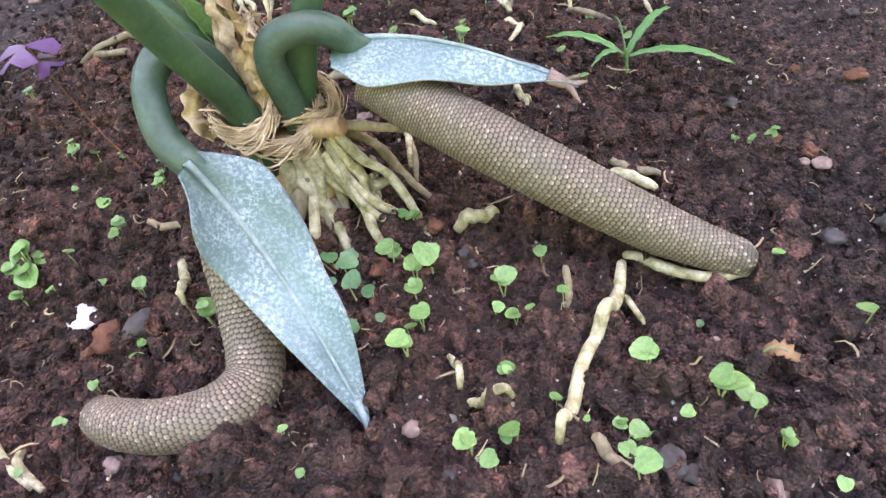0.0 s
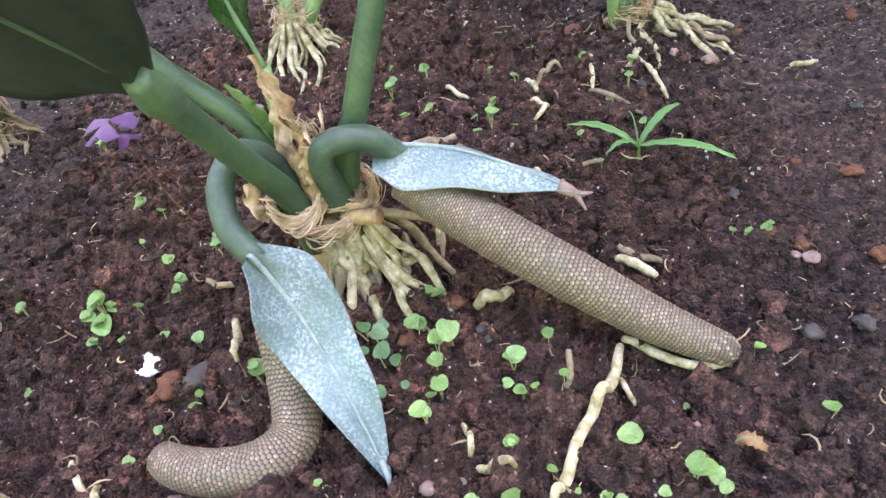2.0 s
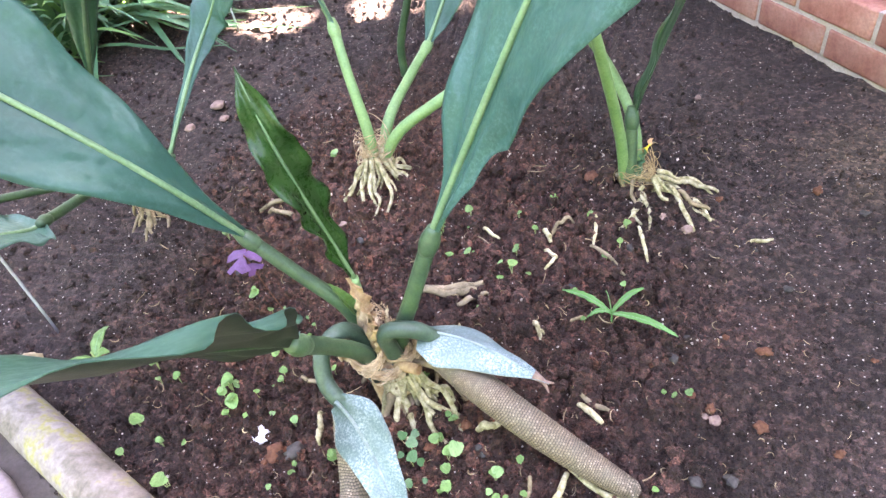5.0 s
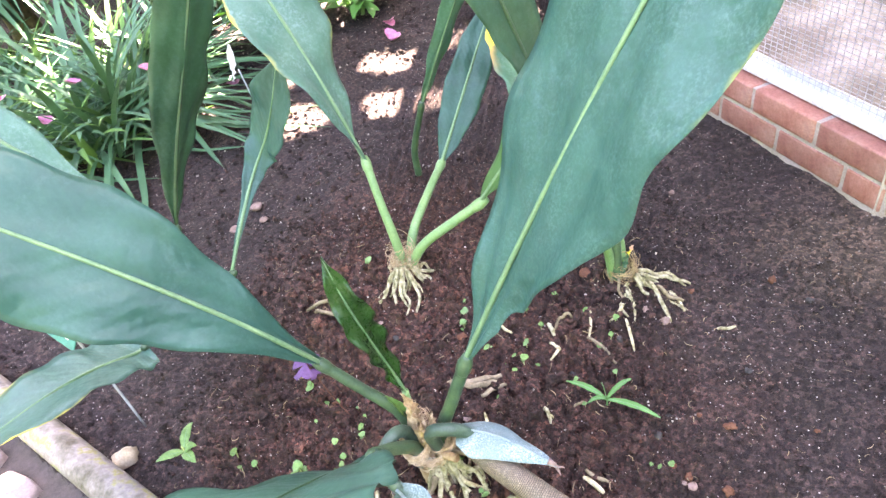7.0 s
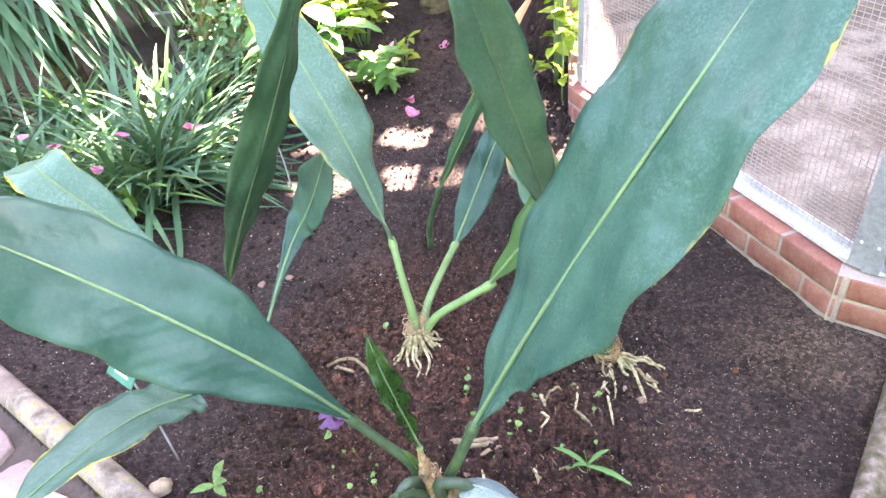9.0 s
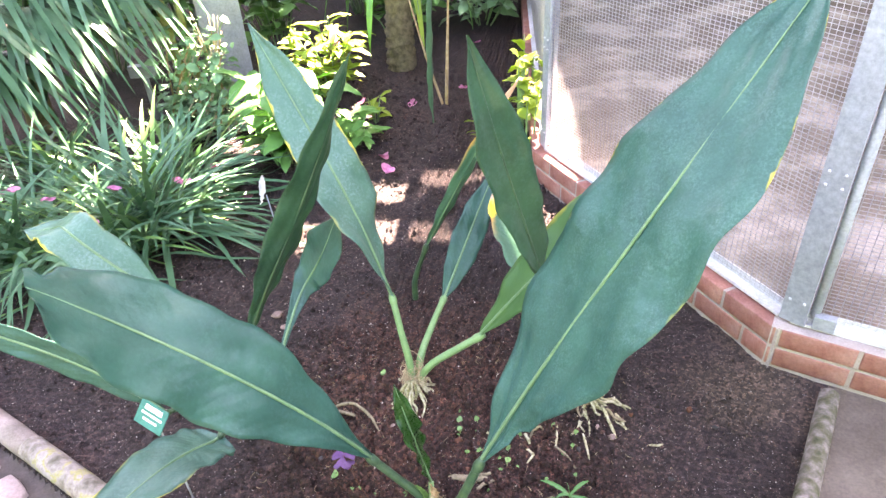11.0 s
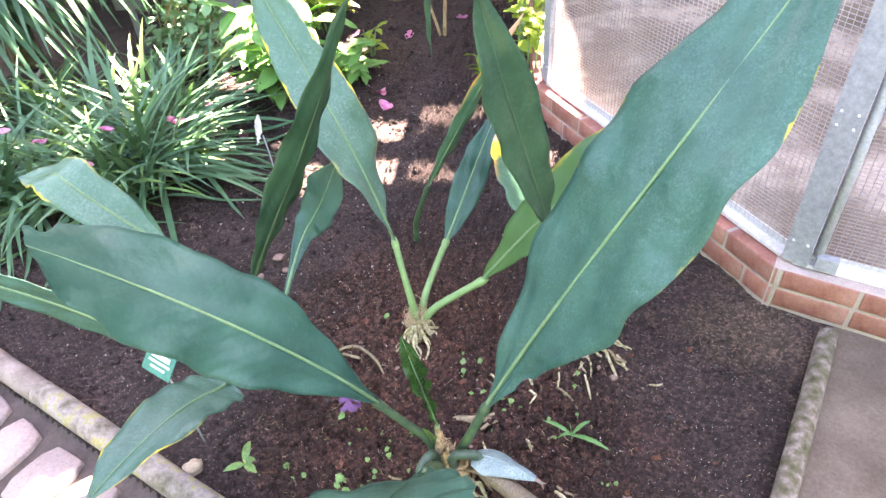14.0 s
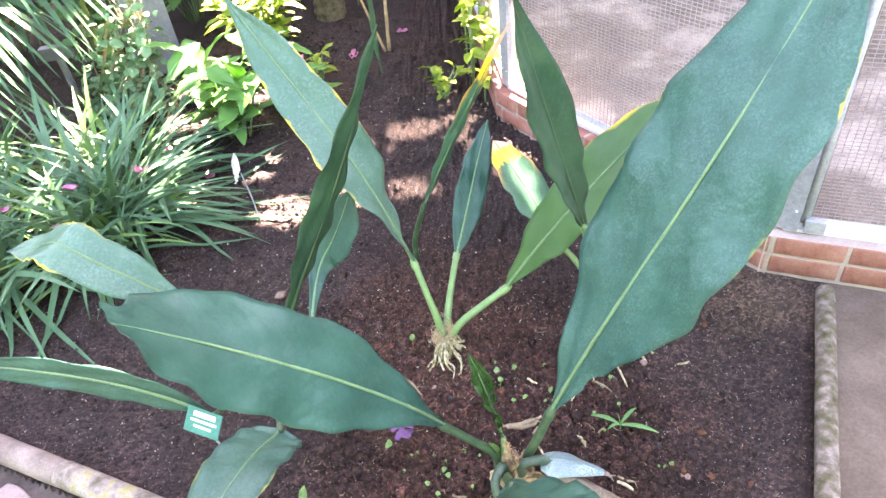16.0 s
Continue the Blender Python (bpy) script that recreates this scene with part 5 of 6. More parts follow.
for x, y, r in ((0.312, 0.508, 0.005), (0.325, 0.504, 0.007), (0.185, 0.308, 0.0045), (-0.101, 0.31, 0.004), (-0.868, 1.299, 0.016), (-0.82, 1.24, 0.014), (-0.9, 1.2, 0.012), (0.338, 1.334, 0.009)):
    stone(x, y, r, STONE_P, pick, "small pale stone on the soil", 0.6, 0.3)
for k in range(60):
    x, y = pick.uniform(-0.6, 0.6), pick.uniform(0.15, 1.1)
    stone(x, y, pick.uniform(0.003, 0.009), (BARK_BIT, STONE_D, BARK_BIT, STONE_P, STONE_D)[k % 5], pick, "small stone or clod half sunk in the soil", 0.7, 0.65)
ob = blade(None, [(0.208, 0.292, 0.008), (0.213, 0.293, 0.016), (0.219, 0.289, 0.017), (0.227, 0.284, 0.008)], [0.005, 0.0065, 0.0055, 0.003], [20, 0, -20], DEADLEAF, n=12, m=6, rib=0.0008, wave=0.003, name="dead_leaf")
tagged(ob, "curled brown dead leaf lying on the soil", "leaf")


def strand(path, r, mat, label, seed, lift=0.55):
    line = spline([(x, y, 0) for x, y in path], 3 * len(path))
    pts = [(x, y, max(soil_height(x, y) + 0.008, ground_z(x, y) + 0.005) + r * lift) for x, y, _ in line]
    pts[0] = (*pts[0][:2], pts[0][2] - r)
    pts[-1] = (*pts[-1][:2], pts[-1][2] - r)
    ob = part("loose_root", tube(pts, [r * 0.8, r * 1.1, r, r * 1.05, r * 0.6], 9, 3 * len(pts), 0.07, seed), mat)
    return tagged(ob, label, "root", "roots on the soil")


LONG = "long pale lichen-flecked root lying on the soil"
strand([(0.136, 0.387), (0.126, 0.350), (0.100, 0.303), (0.084, 0.261), (0.075, 0.244)], 0.0046, ROOT, LONG, 1)
strand([(0.139, 0.393), (0.167, 0.374), (0.193, 0.364), (0.227, 0.367)], 0.004, ROOT, LONG, 2, 1.2)
strand([(0.133, 0.354), (0.138, 0.339), (0.142, 0.329)], 0.0022, ROOT, LONG, 3)
SHORT = "short pale root lying on the soil"
NEAR_ROOTS = [[(0.092, 0.367), (0.093, 0.349), (0.090, 0.334)], [(-0.125, 0.491), (-0.091, 0.474), (-0.057, 0.450)], [(-0.120, 0.476), (-0.094, 0.452), (-0.075, 0.429)], [(-0.035, 0.542), (-0.025, 0.510), (-0.022, 0.479)], [(0.014, 0.428), (0.030, 0.429), (0.045, 0.442)], [(0.006, 0.310), (0.014, 0.294), (0.015, 0.277)], [(-0.275, 0.475), (-0.256, 0.473), (-0.237, 0.470)], [(-0.226, 0.424), (-0.217, 0.404), (-0.213, 0.380)]]
MORE_ROOTS = [[(-0.059, 0.486), (-0.058, 0.472), (-0.053, 0.462)], [(0.145, 0.502), (0.163, 0.491), (0.186, 0.487)], [(0.065, 0.617), (0.072, 0.601), (0.083, 0.596)], [(0.019, 0.273), (0.034, 0.270), (0.049, 0.272)], [(0.097, 0.241), (0.104, 0.230), (0.115, 0.220)], [(-0.330, 0.276), (-0.300, 0.247), (-0.277, 0.230)], [(0.065, 0.611), (0.075, 0.598), (0.079, 0.584)], [(0.110, 0.618), (0.128, 0.631), (0.142, 0.642)]]
FAR_ROOTS = [[(0.106, 0.848), (0.080, 0.838), (0.068, 0.809)], [(0.064, 0.773), (0.084, 0.762), (0.068, 0.733)], [(0.264, 0.982), (0.304, 0.981), (0.356, 0.975)], [(0.263, 0.963), (0.290, 0.903), (0.308, 0.851)], [(0.283, 0.941), (0.308, 0.922), (0.337, 0.918)], [(0.217, 0.850), (0.225, 0.813), (0.233, 0.774)], [(-0.068, 0.816), (-0.043, 0.808), (-0.019, 0.800)], [(0.140, 0.873), (0.145, 0.839), (0.143, 0.800)], [(0.139, 0.799), (0.173, 0.772), (0.197, 0.735)], [(0.399, 0.850), (0.419, 0.851), (0.435, 0.859)]]
BEHIND_ROOTS = [[(-0.130, 0.651), (-0.079, 0.653), (-0.023, 0.672)], [(-0.12, 0.64), (-0.07, 0.642), (-0.03, 0.655)], [(-0.054, 0.619), (-0.034, 0.640), (-0.012, 0.651)], [(-0.526, 0.858), (-0.468, 0.875), (-0.405, 0.842), (-0.349, 0.780)], [(-0.5, 0.85), (-0.46, 0.84), (-0.43, 0.83)]]
CROWN_ROOTS = [[(-0.135, 0.509), (-0.104, 0.499), (-0.068, 0.469), (-0.058, 0.457)], [(-0.127, 0.494), (-0.104, 0.467), (-0.076, 0.433)], [(-0.123, 0.474), (-0.12, 0.446)], [(-0.027, 0.494), (-0.034, 0.553), (-0.045, 0.585)], [(0.012, 0.423), (0.031, 0.428), (0.044, 0.441)], [(0.143, 0.488), (0.164, 0.474), (0.177, 0.464)], [(-0.221, 0.414), (-0.209, 0.386), (-0.206, 0.371)], [(-0.077, 0.498), (-0.063, 0.504), (-0.056, 0.475)], [(0.056, 0.829), (0.064, 0.81), (0.072, 0.791)], [(-0.267, 0.228), (-0.285, 0.24), (-0.297, 0.258)]]
for i, path in enumerate(CROWN_ROOTS):
    strand(path, (0.0055, 0.005, 0.0042, 0.003, 0.0052, 0.0045, 0.0035, 0.0036, 0.0045, 0.003)[i], ROOT_GREY if i in (1, 7) else ROOT, "stout pale knobbly root beside the aroid's crown", 90 + i, 1.0)
for i, path in enumerate(NEAR_ROOTS + MORE_ROOTS):
    strand(path, 0.0026 + 0.0014 * ((i * 7) % 5) / 4, ROOT if i % 3 else ROOT_GREY, SHORT, 20 + i)
for i, path in enumerate(FAR_ROOTS):
    strand(path, 0.0042 if i in (2, 3, 4) else 0.0032, ROOT if i % 4 else ROOT_GREY, SHORT, 50 + i)
for i, path in enumerate(BEHIND_ROOTS):
    strand(path, 0.006 if i < 2 else 0.0045, ROOT_GREY, "stout grey-brown root lying on the soil", 70 + i, 0.9)


def plant_sign(x, y, z, w, h, turn, tilt, lean):
    p = thing("plant_label", "small green plastic plant label with white print on a stake", "sign", "plant labels", at=(x, y, z))
    bm = bmesh.new()
    box(bm, pose(0, 0, 0, tilt, 0, turn), (w, h, 0.003), 0.0012)
    plate = flat(part("plate", bm, SIGN, p))
    for dy, ww in ((0.28, 0.62), (0.02, 0.74), (-0.2, 0.5)):
        bm = bmesh.new()
        box(bm, pose(0, 0, 0, tilt, 0, turn) @ pose(0.02 * w, dy * h, 0.0022), (w * ww, h * (0.2 if dy > 0.2 else 0.09), 0.0012))
        flat(part("print_bar", bm, WHITE, plate))
    part("stake", tube([(0, 0.005, -0.004), (lean[0] * 0.5, lean[1] * 0.5 + 0.005, -z * 0.5), (lean[0], lean[1], -z - 0.02)], [0.003, 0.003, 0.0028], 6, 6), STEEL, p, "grey metal stake")


plant_sign(-0.858, 0.565, 0.277, 0.105, 0.06, -24, 45, (0.05, -0.03))
plant_sign(-2.09, 1.21, 0.27, 0.09, 0.07, 20, 60, (0.0, 0.02))

# ---- plants at the back ----


def strap_clump(x, y, count, ln, seed, mat, lean=(0, 0), label="clump of narrow arching dark green strap leaves"):
    g = np.random.default_rng(seed)
    p = thing("strap_leaf_clump", label, "plant", "strap-leaved clumps", at=(x, y, soil_height(x, y)))
    for i in range(count):
        verts, uvs = [], []
        a = g.uniform(0, 6.28)
        up, w = g.uniform(0.35, 1.5), g.uniform(0.0075, 0.014)
        l = ln * g.uniform(0.65, 1.15)
        d = np.array([math.cos(a) + lean[0], math.sin(a) + lean[1], 0])
        d /= np.linalg.norm(d)
        s0 = np.array([g.uniform(-0.14, 0.14), g.uniform(-0.12, 0.12), 0])
        n = 9
        for k in range(n):
            f = k / (n - 1)
            h = l * (math.sin(min(1.5, up) * 0.9) * f - (1.25 - 0.55 * up) * 0.62 * f * f)
            q = s0 + d * l * (f * math.cos(up * 0.8) + 0.12 * f * f) + np.array([0, 0, max(h + 0.015, 0.012)])
            sd = np.array([-d[1], d[0], 0.25 * math.sin(i)]) * w * (1 - f ** 4) * (0.7 + 0.3 * min(1, f * 4))
            for e in (-1, 0, 1):
                verts.append(tuple(q + sd * e + np.array([0, 0, 0.0025 * abs(e)])))
                uvs.append((e, f))
        faces = [(k * 3 + e, k * 3 + e + 1, k * 3 + e + 4, k * 3 + e + 3) for k in range(n - 1) for e in (0, 1)]
        ob = part("strap_leaf", (verts, faces), mat, p)
        lay = ob.data.uv_layers.new(name="UVMap")
        idx = np.zeros(len(ob.data.loops), int)
        ob.data.loops.foreach_get("vertex_index", idx)
        lay.data.foreach_set("uv", np.array(uvs)[idx].ravel())


strap_clump(-1.68, 1.72, 130, 0.7, 1, STRAP, (0.25, -0.3))
strap_clump(-1.62, 1.9, 100, 0.68, 2, STRAP, (0.0, 0.1))
strap_clump(-2.05, 1.55, 120, 0.68, 3, STRAP, (-0.1, -0.25))
strap_clump(-2.25, 2.05, 90, 0.55, 4, STRAP)
strap_clump(-2.45, 1.5, 90, 0.55, 5, STRAP, (0, -0.3))
strap_clump(-1.85, 2.1, 70, 0.6, 6, STRAP_PALE, label="clump of fresh light green strap leaves")
strap_clump(-1.72, 1.65, 44, 0.5, 7, STRAP_PALE, (0.1, -0.5), label="clump of fresh light green strap leaves")
strap_clump(-2.8, 2.1, 80, 0.5, 8, STRAP)
strap_clump(-1.75, 2.3, 90, 0.55, 9, STRAP, (0.1, -0.1))


def leaf_mesh(name, ln, w, mat, droop=0.3):
    """One small pointed leaf along +y, to be shared by all leaves of a shrub."""
    ob = blade(None, [(0, 0, 0), (0, ln * 0.35, ln * 0.1), (0, ln * 0.7, ln * 0.08), (0, ln, -droop * ln * 0.3)], [w * 0.75, w, w * 0.72, w * 0.32], [0, 0, 0], mat, n=12, m=6, rib=0, wave=w * 0.06, waves=3, thick=0.0008, fold=0.2, name=name)
    data = ob.data
    bpy.data.objects.remove(ob)
    return data


def shrub(name, x, y, label, mat, count, size, ln, w, seed, height, stems=6, upright=0.4, where=None, stem_mat=None):
    g = np.random.default_rng(seed)
    z0 = soil_height(x, y)
    p = thing(name, label, "shrub", at=(x, y, z0))
    data = leaf_mesh("leaf", ln, w, mat)
    per = max(1, count // stems)
    for i in range(stems):
        a = 6.28 * i / stems + g.uniform(-0.4, 0.4)
        top = np.array([size * g.uniform(0.3, 1) * math.cos(a), size * g.uniform(0.3, 1) * math.sin(a), height * g.uniform(0.55, 1.0)])
        if where is not None:
            top[:2] = [g.uniform(*where[0]), g.uniform(*where[1])]
        base = np.array([top[0] * 0.15 if where is None else top[0] * 0.8, top[1] * 0.15 if where is None else top[1] * 0.85, -0.02])
        mid = (base + top) / 2 + np.array([0, 0, height * 0.12])
        pts = [tuple(base), tuple(mid), tuple(top)]
        part("branch", tube(pts, [0.006, 0.0045, 0.002], 6, 8), stem_mat or STEM_PALE, p)
        line = spline(pts, 40)
        for k in range(per):
            q = line[int(g.uniform(8, 39))]
            ob = new("leaf", data)
            ob.parent = p
            s = g.uniform(0.6, 1.15)
            ob.matrix_basis = pose(*q, g.uniform(-25, 60) * upright, g.uniform(-30, 30), g.uniform(0, 360)) @ Matrix.Diagonal((s, s, s, 1))
    return p


shrub("broadleaf_shrub", -1.28, 2.5, "leafy shrub with broad fresh green leaves", BROAD, 76, 0.26, 0.24, 0.055, 1, 0.45, 9, 0.8)
shrub("broadleaf_shrub", -0.98, 2.78, "leafy shrub with broad fresh green leaves", BROAD, 44, 0.16, 0.17, 0.036, 11, 0.22, 7, 0.5)
shrub("low_shrub", -0.95, 3.1, "low yellowish green leafy plant", LIME, 26, 0.1, 0.1, 0.02, 2, 0.16, 5, 0.6)
shrub("lime_shrub", -1.3, 3.45, "bright lime-green shrub with pointed leaves", LIME, 170, 0.32, 0.18, 0.027, 3, 0.5, 11, 0.5)
shrub("climber", -0.1, 2.9, "yellow-green variegated climber against the brick wall", LIME, 120, 0.2, 0.085, 0.03, 4, 0.55, 14, 1.0, ((-0.02, 0.16), (-0.35, 0.45)))
shrub("climber", -0.26, 2.72, "fresh green climber spreading over the soil", LIME, 34, 0.12, 0.075, 0.026, 5, 0.2, 6, 0.8)
shrub("backing_shrub", -2.0, 4.3, "dark green broad-leaved shrub", BROAD, 110, 0.5, 0.24, 0.06, 6, 0.8, 12, 0.5)
shrub("backing_shrub", -1.2, 4.9, "dark green broad-leaved shrub", BROAD, 110, 0.5, 0.22, 0.05, 7, 0.6, 12, 0.5)
shrub("backing_shrub", -3.2, 4.0, "dark green broad-leaved shrub", BROAD, 110, 0.6, 0.24, 0.06, 8, 0.9, 12, 0.5)
shrub("backing_shrub", -0.6, 6.0, "dark green broad-leaved shrub", BROAD, 90, 0.6, 0.22, 0.05, 9, 0.6, 10, 0.5)
for k, (bx, by) in enumerate(((-4.0, 3.6), (-3.7, 2.4), (-2.9, 5.0), (-1.7, 5.6), (-4.2, 4.8), (-2.3, 3.7), (-0.55, 5.2))):
    shrub("backing_shrub", bx, by, "dark green broad-leaved shrub", BROAD if k % 2 else IVY, 120, 0.6, 0.24, 0.055, 40 + k, 0.5 if k == 6 else 1.0, 12, 0.5)
shrub("herb", -2.55, 2.3, "light green leafy herb among the strap leaves", BROAD, 70, 0.2, 0.08, 0.022, 10, 0.22, 8, 0.5)


def ivy():
    p = thing("ivy", "ivy with small pale-veined leaves climbing at the pillar", "climber", at=(-1.95, 2.95, 0))
    g = np.random.default_rng(5)
    data = leaf_mesh("leaf", 0.06, 0.026, IVY)
    for i in range(20):
        a = g.uniform(0, 6.28)
        pts = [(0.25 * math.cos(a), 0.18 * math.sin(a), -0.01), (0.15 * math.cos(a + 1), 0.12 * math.sin(a + 1), 0.2), (0.2 * math.cos(a + 2), 0.1 * math.sin(a + 2) + 0.05, 0.42 + 0.25 * g.uniform())]
        part("vine", tube(pts, [0.006, 0.005, 0.003], 5, 14), ROOT if i % 2 else HUSK, p)
        line = spline(pts, 40)
        for k in range(26):
            q = line[int(g.uniform(0, 39))] + g.uniform(-0.06, 0.06, 3)
            ob = new("leaf", data)
            ob.parent = p
            s = g.uniform(0.6, 1.3)
            ob.matrix_basis = pose(q[0], q[1], max(q[2], 0.02), g.uniform(-60, 20), g.uniform(-40, 40), g.uniform(0, 360)) @ Matrix.Diagonal((s, s, s, 1))
    for x, y, r in ((-0.16, 0.12, 0.032), (-0.08, 0.16, 0.02)):
        part("mossy_stem", tube([(x, y, -0.02), (x + 0.01, y, 0.4), (x - 0.04, y + 0.02, 1.0)], [r, r * 0.9, r * 0.8], 12, 14, 0.06), MOSSY, p, "moss-covered stem")


def pillar():
    p = thing("steel_pillar", "grey painted steel pillar standing in the bed", "pillar", at=(-2.02, 3.5, 0))
    bm = bmesh.new()
    for dx, dy, sx, sy in ((0, -0.13, 0.26, 0.014), (0, 0.13, 0.26, 0.014), (0, 0, 0.014, 0.246)):
        box(bm, pose(0, 0, 0, 0, 0, 35) @ pose(dx, dy, 1.24), (sx, sy, 2.5), 0.002)
    flat(part("web_and_flanges", bm, STEEL_GREY, p))


def fan_palm():
    p = thing("fan_palm", "fan palm with long drooping narrow leaf segments", "palm", at=(-3.0, 2.9, 0))
    g = np.random.default_rng(14)
    for k, (hx, hy, hz, az, n, ln) in enumerate(((0.22, -0.72, 0.9, -45, 46, 1.0), (0.43, 0.09, 1.1, -20, 46, 1.0), (0.2, -0.3, 1.12, -50, 46, 1.05), (0.5, -0.35, 0.8, -35, 40, 0.85), (0.0, -0.95, 0.85, -60, 40, 0.95), (0.6, 0.1, 0.8, -20, 36, 0.75), (0.35, -0.6, 0.6, -40, 36, 0.75))):
        hub = np.array([hx, hy, hz])
        part("leaf_stalk", tube([(0, 0, 0), (hx * 0.4, hy * 0.4, hz * 0.7), (hx, hy, hz)], [0.014, 0.011, 0.009], 6, 10), STEM, p)
        verts, faces, uvs = [], [], []
        for i in range(n):
            a = radians(az + (i / (n - 1) - 0.5) * 250)
            l = ln * g.uniform(0.8, 1.1)
            d = np.array([math.cos(a), math.sin(a), 0])
            o, m = len(verts), 8
            for j in range(m):
                f = j / (m - 1)
                q = hub + d * l * f * (0.85 - 0.15 * f) + np.array([0, 0, l * (0.22 * f - 0.75 * f * f)])
                q[2] = max(q[2], 0.03)
                w = 0.023 * (1 - f ** 3) * (0.35 + f * 1.2 if f < 0.5 else 0.95)
                s = np.array([-d[1], d[0], 0])
                for e in (-1, 0, 1):
                    verts.append(tuple(q + s * w * e + np.array([0, 0, -0.006 * (1 - abs(e)) * (1 - f)])))
                    uvs.append((e, f))
            for j in range(m - 1):
                for e in (0, 1):
                    faces.append((o + j * 3 + e, o + j * 3 + e + 1, o + j * 3 + e + 4, o + j * 3 + e + 3))
        ob = part("frond", (verts, faces), STRAP, p)
        lay = ob.data.uv_layers.new(name="UVMap")
        idx = np.zeros(len(ob.data.loops), int)
        ob.data.loops.foreach_get("vertex_index", idx)
        lay.data.foreach_set("uv", np.array(uvs)[idx].ravel())
    part("trunk", tube([(0, 0, -0.02), (0, 0, 0.15), (0, 0, 0.3)], [0.09, 0.08, 0.06], 12, 10, 0.08), TRUNK, p)


def stump_palm():
    p = thing("small_palm", "small palm with a rough brown trunk and a yellowing leaf", "palm", at=(-1.0, 4.08, 0))
    g = np.random.default_rng(4)
    part("trunk", tube([(0, 0, -0.02), (0, 0, 0.25), (0.01, 0, 0.55)], [0.1, 0.095, 0.08], 18, 44, 0.14), TRUNK, p)
    for k, (a, ln, mat) in enumerate(((-60, 0.7, LIME), (-100, 0.65, BROAD), (200, 0.7, BROAD), (160, 0.6, BROAD), (20, 0.7, BROAD), (90, 0.6, BROAD))):
        c, s = math.cos(radians(a)), math.sin(radians(a))
        blade(p, [(0.01, 0, 0.53), (0.3 * ln * c, 0.3 * ln * s, 0.85), (0.65 * ln * c, 0.65 * ln * s, 0.8), (0.75 * ln * c, 0.75 * ln * s, 0.2)], [0.02, 0.035, 0.03, 0.015], [0, 0, 0], mat, n=20, m=6, rib=0.004, name="frond", seed=k)


def loose_background():
    ob = blade(None, [(-0.6, 3.09, -0.01), (-0.6, 3.1, 0.2), (-0.59, 3.13, 0.45), (-0.58, 3.16, 0.85)], [0.03, 0.045, 0.045, 0.03], [90, 85, 80], STRAP, n=20, m=6, rib=0, fold=0.3, name="sword_leaf")
    tagged(ob, "upright grey-green sword-shaped leaf in the soil", "plant")
    p = thing("dry_stalk", "dry straw-coloured stalks standing in the soil", "stalk", at=(-0.57, 3.38, 0))
    part("stalk", tube([(0, 0, -0.02), (0.02, 0.02, 0.35), (0.05, 0.03, 0.85)], [0.011, 0.009, 0.006], 7, 12, 0.08), HUSK, p)
    part("stalk", tube([(-0.02, 0, -0.02), (-0.12, 0.03, 0.3), (-0.2, 0.06, 0.6)], [0.009, 0.007, 0.005], 7, 12, 0.08), HUSK, p)
    blade(p, [(0.05, 0.03, 0.85), (0.03, 0.02, 0.82), (0.02, 0.0, 0.75), (0.0, -0.02, 0.66)], [0.02, 0.025, 0.02, 0.01], [0, 0, 0], DEADLEAF, n=10, m=4, rib=0, name="dry_flower", label="withered orange-brown flower")
    q = thing("marker_stake", "wilted pale leaf on a thin marker stake", "stake", at=(-1.03, 1.75, 0))
    part("stake", tube([(0.0, 0.0, -0.02), (0, 0, 0.12), (-0.01, 0.0, 0.24)], [0.003, 0.003, 0.0025], 5, 6), STEEL, q)
    blade(q, [(-0.01, 0, 0.33), (-0.015, -0.005, 0.28), (-0.025, -0.01, 0.23), (-0.04, -0.01, 0.2)], [0.012, 0.02, 0.016, 0.008], [60, 40, 20], PAPERY, n=12, m=4, rib=0, wave=0.004, name="wilted_leaf")
    bm = bmesh.new()
    box(bm, pose(0, 0, 0.03), (0.16, 0.06, 0.07), 0.004)
    ob = flat(part("grey_block", bm, STEEL_GREY))
    ob.matrix_basis = pose(-2.36, 3.1, 0.26, 0, 0, 10)
    part("support", tube([(0, 0, -0.3), (0, 0, -0.1), (0, 0, 0.0)], [0.02, 0.02, 0.02], 8, 4), STEEL, ob)
    tagged(ob, "dark grey box on a short post beside the pillar", "box")


ivy()
pillar()
fan_palm()
stump_palm()
loose_background()


def petal(x, y, z, g, s=0.018):
    p = thing("fallen_flower", "fallen pink flower petal lying about", "petal", "fallen pink flowers", at=(x, y, z))
    for k in range(2):
        ob = part("petal", heart(s * g.uniform(0.7, 1.1), 0.9, 0.0008), PETAL, p)
        ob.matrix_basis = pose(0, 0, 0.004, g.uniform(-10, 45), g.uniform(-20, 20), g.uniform(0, 360))


drop = np.random.default_rng(31)
for x, y, z in ((-0.78, 3.4, 0), (-0.5, 3.65, 0), (-0.54, 4.67, 0), (-0.72, 2.44, 0), (-0.79, 2.62, 0), (-1.27, 3.41, 0.36), (-1.89, 1.59, 0.28), (-2.11, 1.62, 0.28), (-1.71, 1.76, 0.24), (-1.52, 2.25, 0.09), (-1.35, 2.15, 0), (-1.52, 1.94, 0.18), (-1.1, 3.35, 0), (-1.65, 1.5, 0.22), (-1.72, 1.0, 0)):
    petal(x, y, on_soil(x, y) + 0.004 + z, drop, 0.029)
tagged(stone(-0.5, 4.3, 0.04, STONE_D, pick, "dark stone far back in the bed"), group="stones on the soil")

# ---- unseen light blockers ----


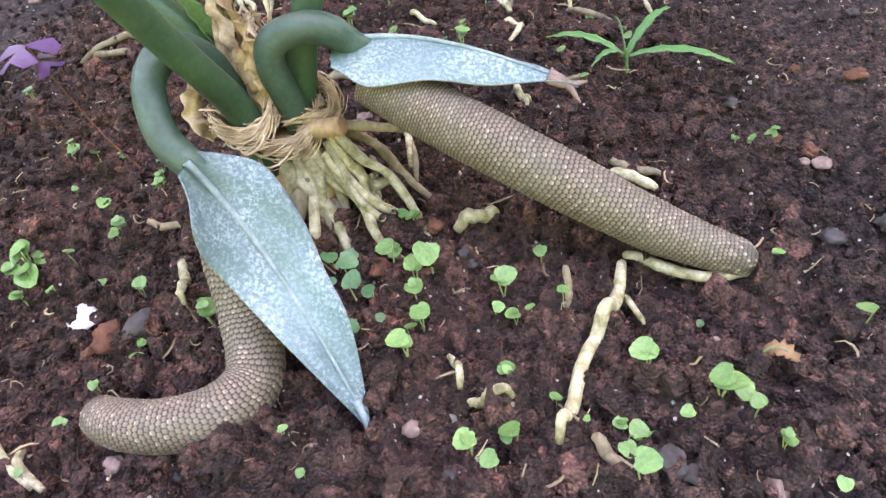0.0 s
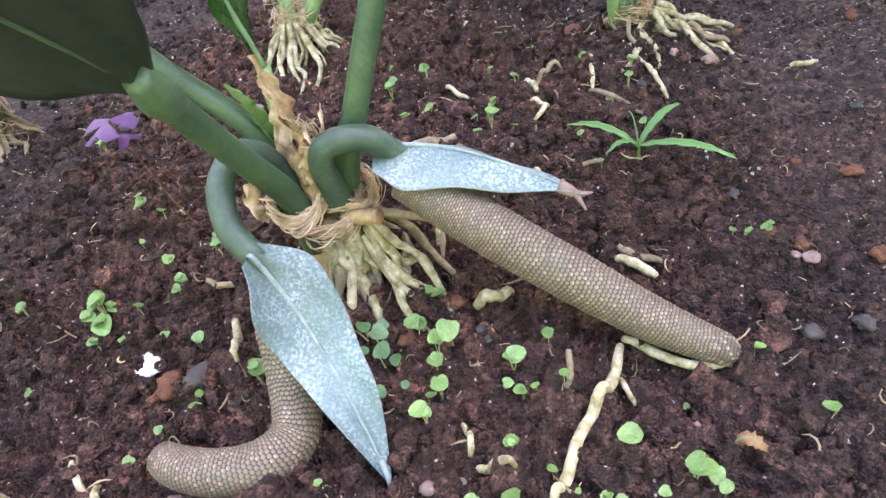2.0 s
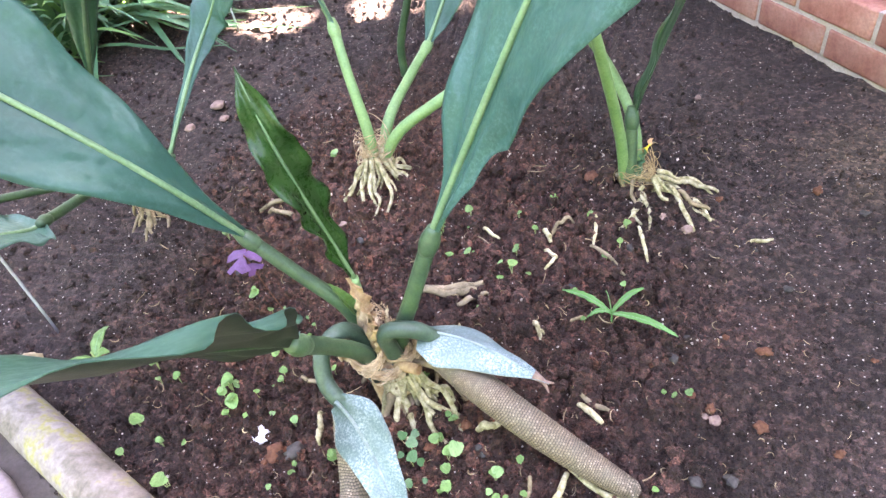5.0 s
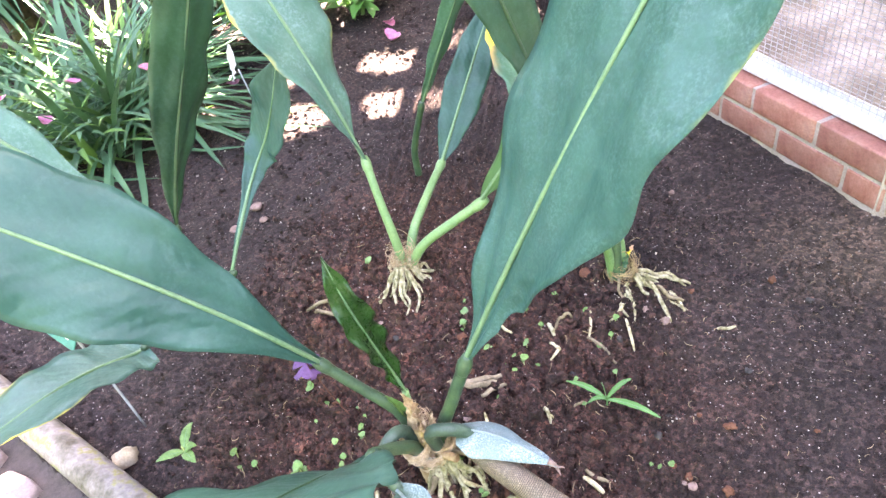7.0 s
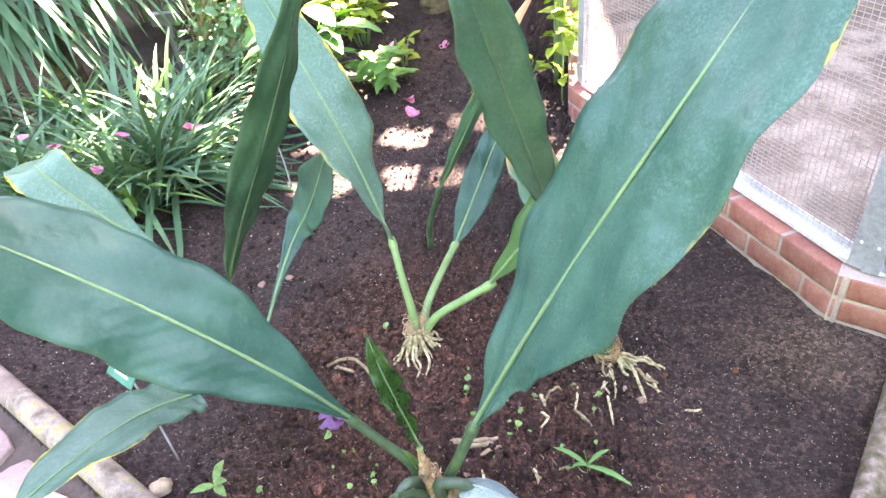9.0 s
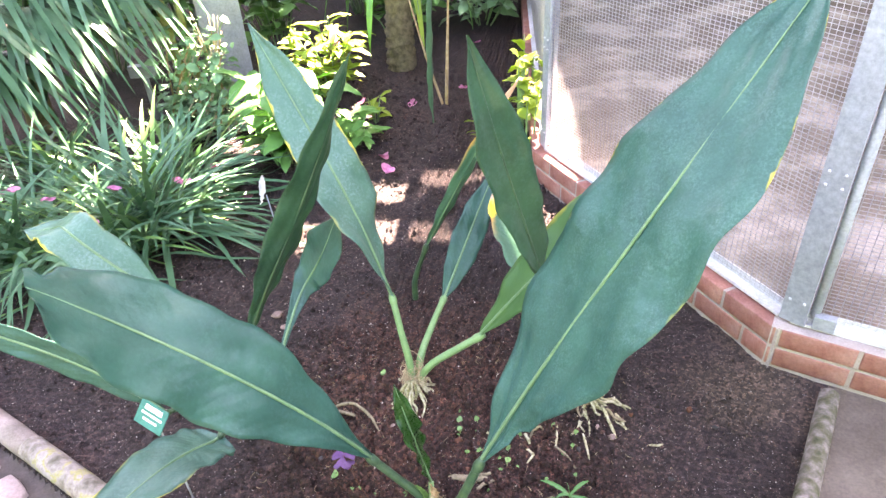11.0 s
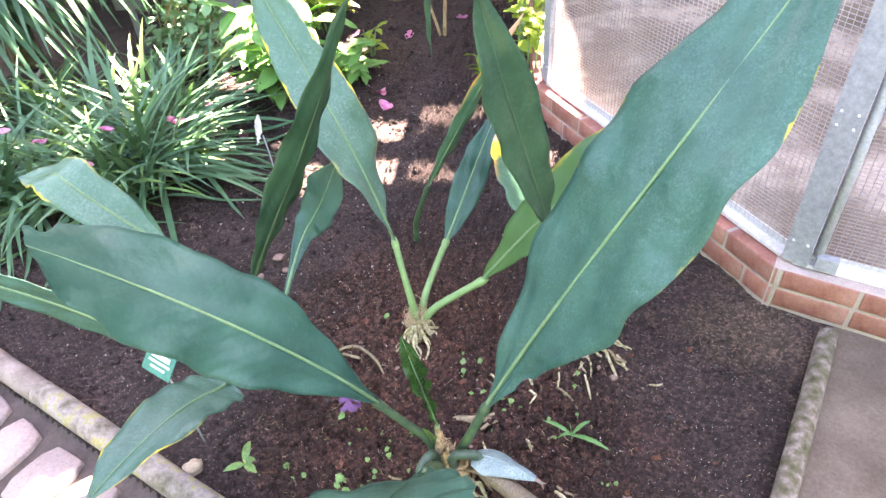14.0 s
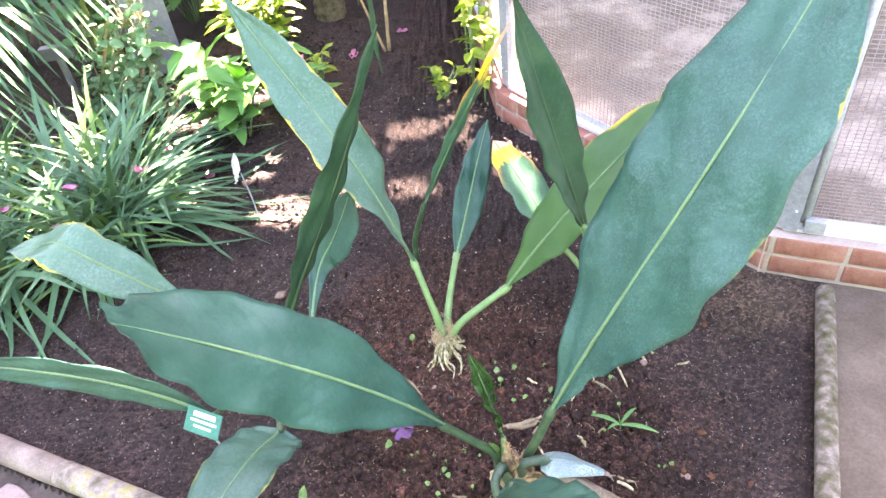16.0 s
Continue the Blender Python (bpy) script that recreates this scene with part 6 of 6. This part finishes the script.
def sun_blocker():
    """Unseen sheet added overhead to block the sun, with gaps that let spots of sun through."""
    # added only to shape the sunlight: each spot is a gap aimed along the sun
    height, cell = 4.0, 0.05
    lift = SUN_DIR * (height / SUN_DIR.z)
    spots = [(-0.5, 1.92, 0, 0.19, 0.09), (-0.66, 2.27, 0, 0.14, 0.08), (-0.42, 2.42, 0, 0.2, 0.065), (-0.95, 1.84, 0, 0.14, 0.09), (0.0, 1.275, 0.41, 0.03, 0.04), (-0.03, 2.85, 0.35, 0.16, 0.45), (0.08, 2.45, 0.2, 0.2, 0.28), (-1.95, 2.95, 0.4, 0.2, 0.12), (-1.3, 3.45, 0.4, 0.36, 0.26), (-1.25, 2.5, 0.36, 0.3, 0.18), (-1.0, 2.8, 0.15, 0.07, 0.08), (-2.1, 2.7, 0.2, 0.1, 0.08), (-1.2, 3.6, 0.7, 0.2, 0.2), (-2.3, 2.2, 0.3, 0.15, 0.1), (-2.7, 2.6, 0.6, 0.2, 0.1)]
    keep, xs, ys = [], np.arange(-5.0, 5.0, cell), np.arange(-1.5, 8.0, cell)
    jitter = np.random.default_rng(77)
    verts = [(x + lift.x + jitter.uniform(-0.022, 0.022), y + lift.y + jitter.uniform(-0.022, 0.022), height) for y in ys for x in xs]
    nx = len(xs)
    for j in range(len(ys) - 1):
        for i in range(nx - 1):
            x, y = xs[i] + cell / 2, ys[j] + cell / 2
            gap = False
            for sx, sy, sz, rx, ry in spots:
                k = sz / SUN_DIR.z
                u, v = x - (sx - SUN_DIR.x * k), y - (sy - SUN_DIR.y * k)
                w = 1 + 0.5 * noise.noise(Vector((x * 7, y * 7, 2)))
                gap |= (u / rx) ** 2 + (v / ry) ** 2 < w
            z = zone(x, y)
            n = noise.noise(Vector((x * 4.5, y * 4.5, 5)))
            gap |= z == "paved" and n > 0.2 and x < -1.0 and 0.1 < right_of(Vector((x, y)), KERB_A, KERB_B) < 0.42
            gap |= z == "bed" and -2.4 < x < -1.3 and 1.5 < y < 2.9 and noise.noise(Vector((x * 5, y * 5, 1))) > 0.3
            if not gap:
                keep.append((j * nx + i, j * nx + i + 1, (j + 1) * nx + i + 1, (j + 1) * nx + i))
    ob = flat(part("sun_blocker", (verts, keep), SUN_BLOCKER))
    tagged(ob, "unseen grey-green sheet with gaps, added high overhead to block the sun", "shade cloth", kind="structure")


sun_blocker()


def horizon_blockers():
    """Unseen plain greenery-coloured panels added on all sides to block low sky light."""
    # out of view; they keep sky light near the horizon off the bed
    for name, x, y, sx, sy in (("blocker_south", 0, -4.5, 14, 0.2), ("blocker_north", 0, 9.5, 14, 0.2), ("blocker_west", -6.5, 2.5, 0.2, 14.2), ("blocker_east", 6.5, 2.5, 0.2, 14.2)):
        bm = bmesh.new()
        box(bm, pose(x, y, 1.7), (sx, sy, 3.6))
        tagged(flat(part(name, bm, BLOCKER_GREEN)), "unseen plain dim green panel added to block low sky light", "wall", kind="structure")


horizon_blockers()
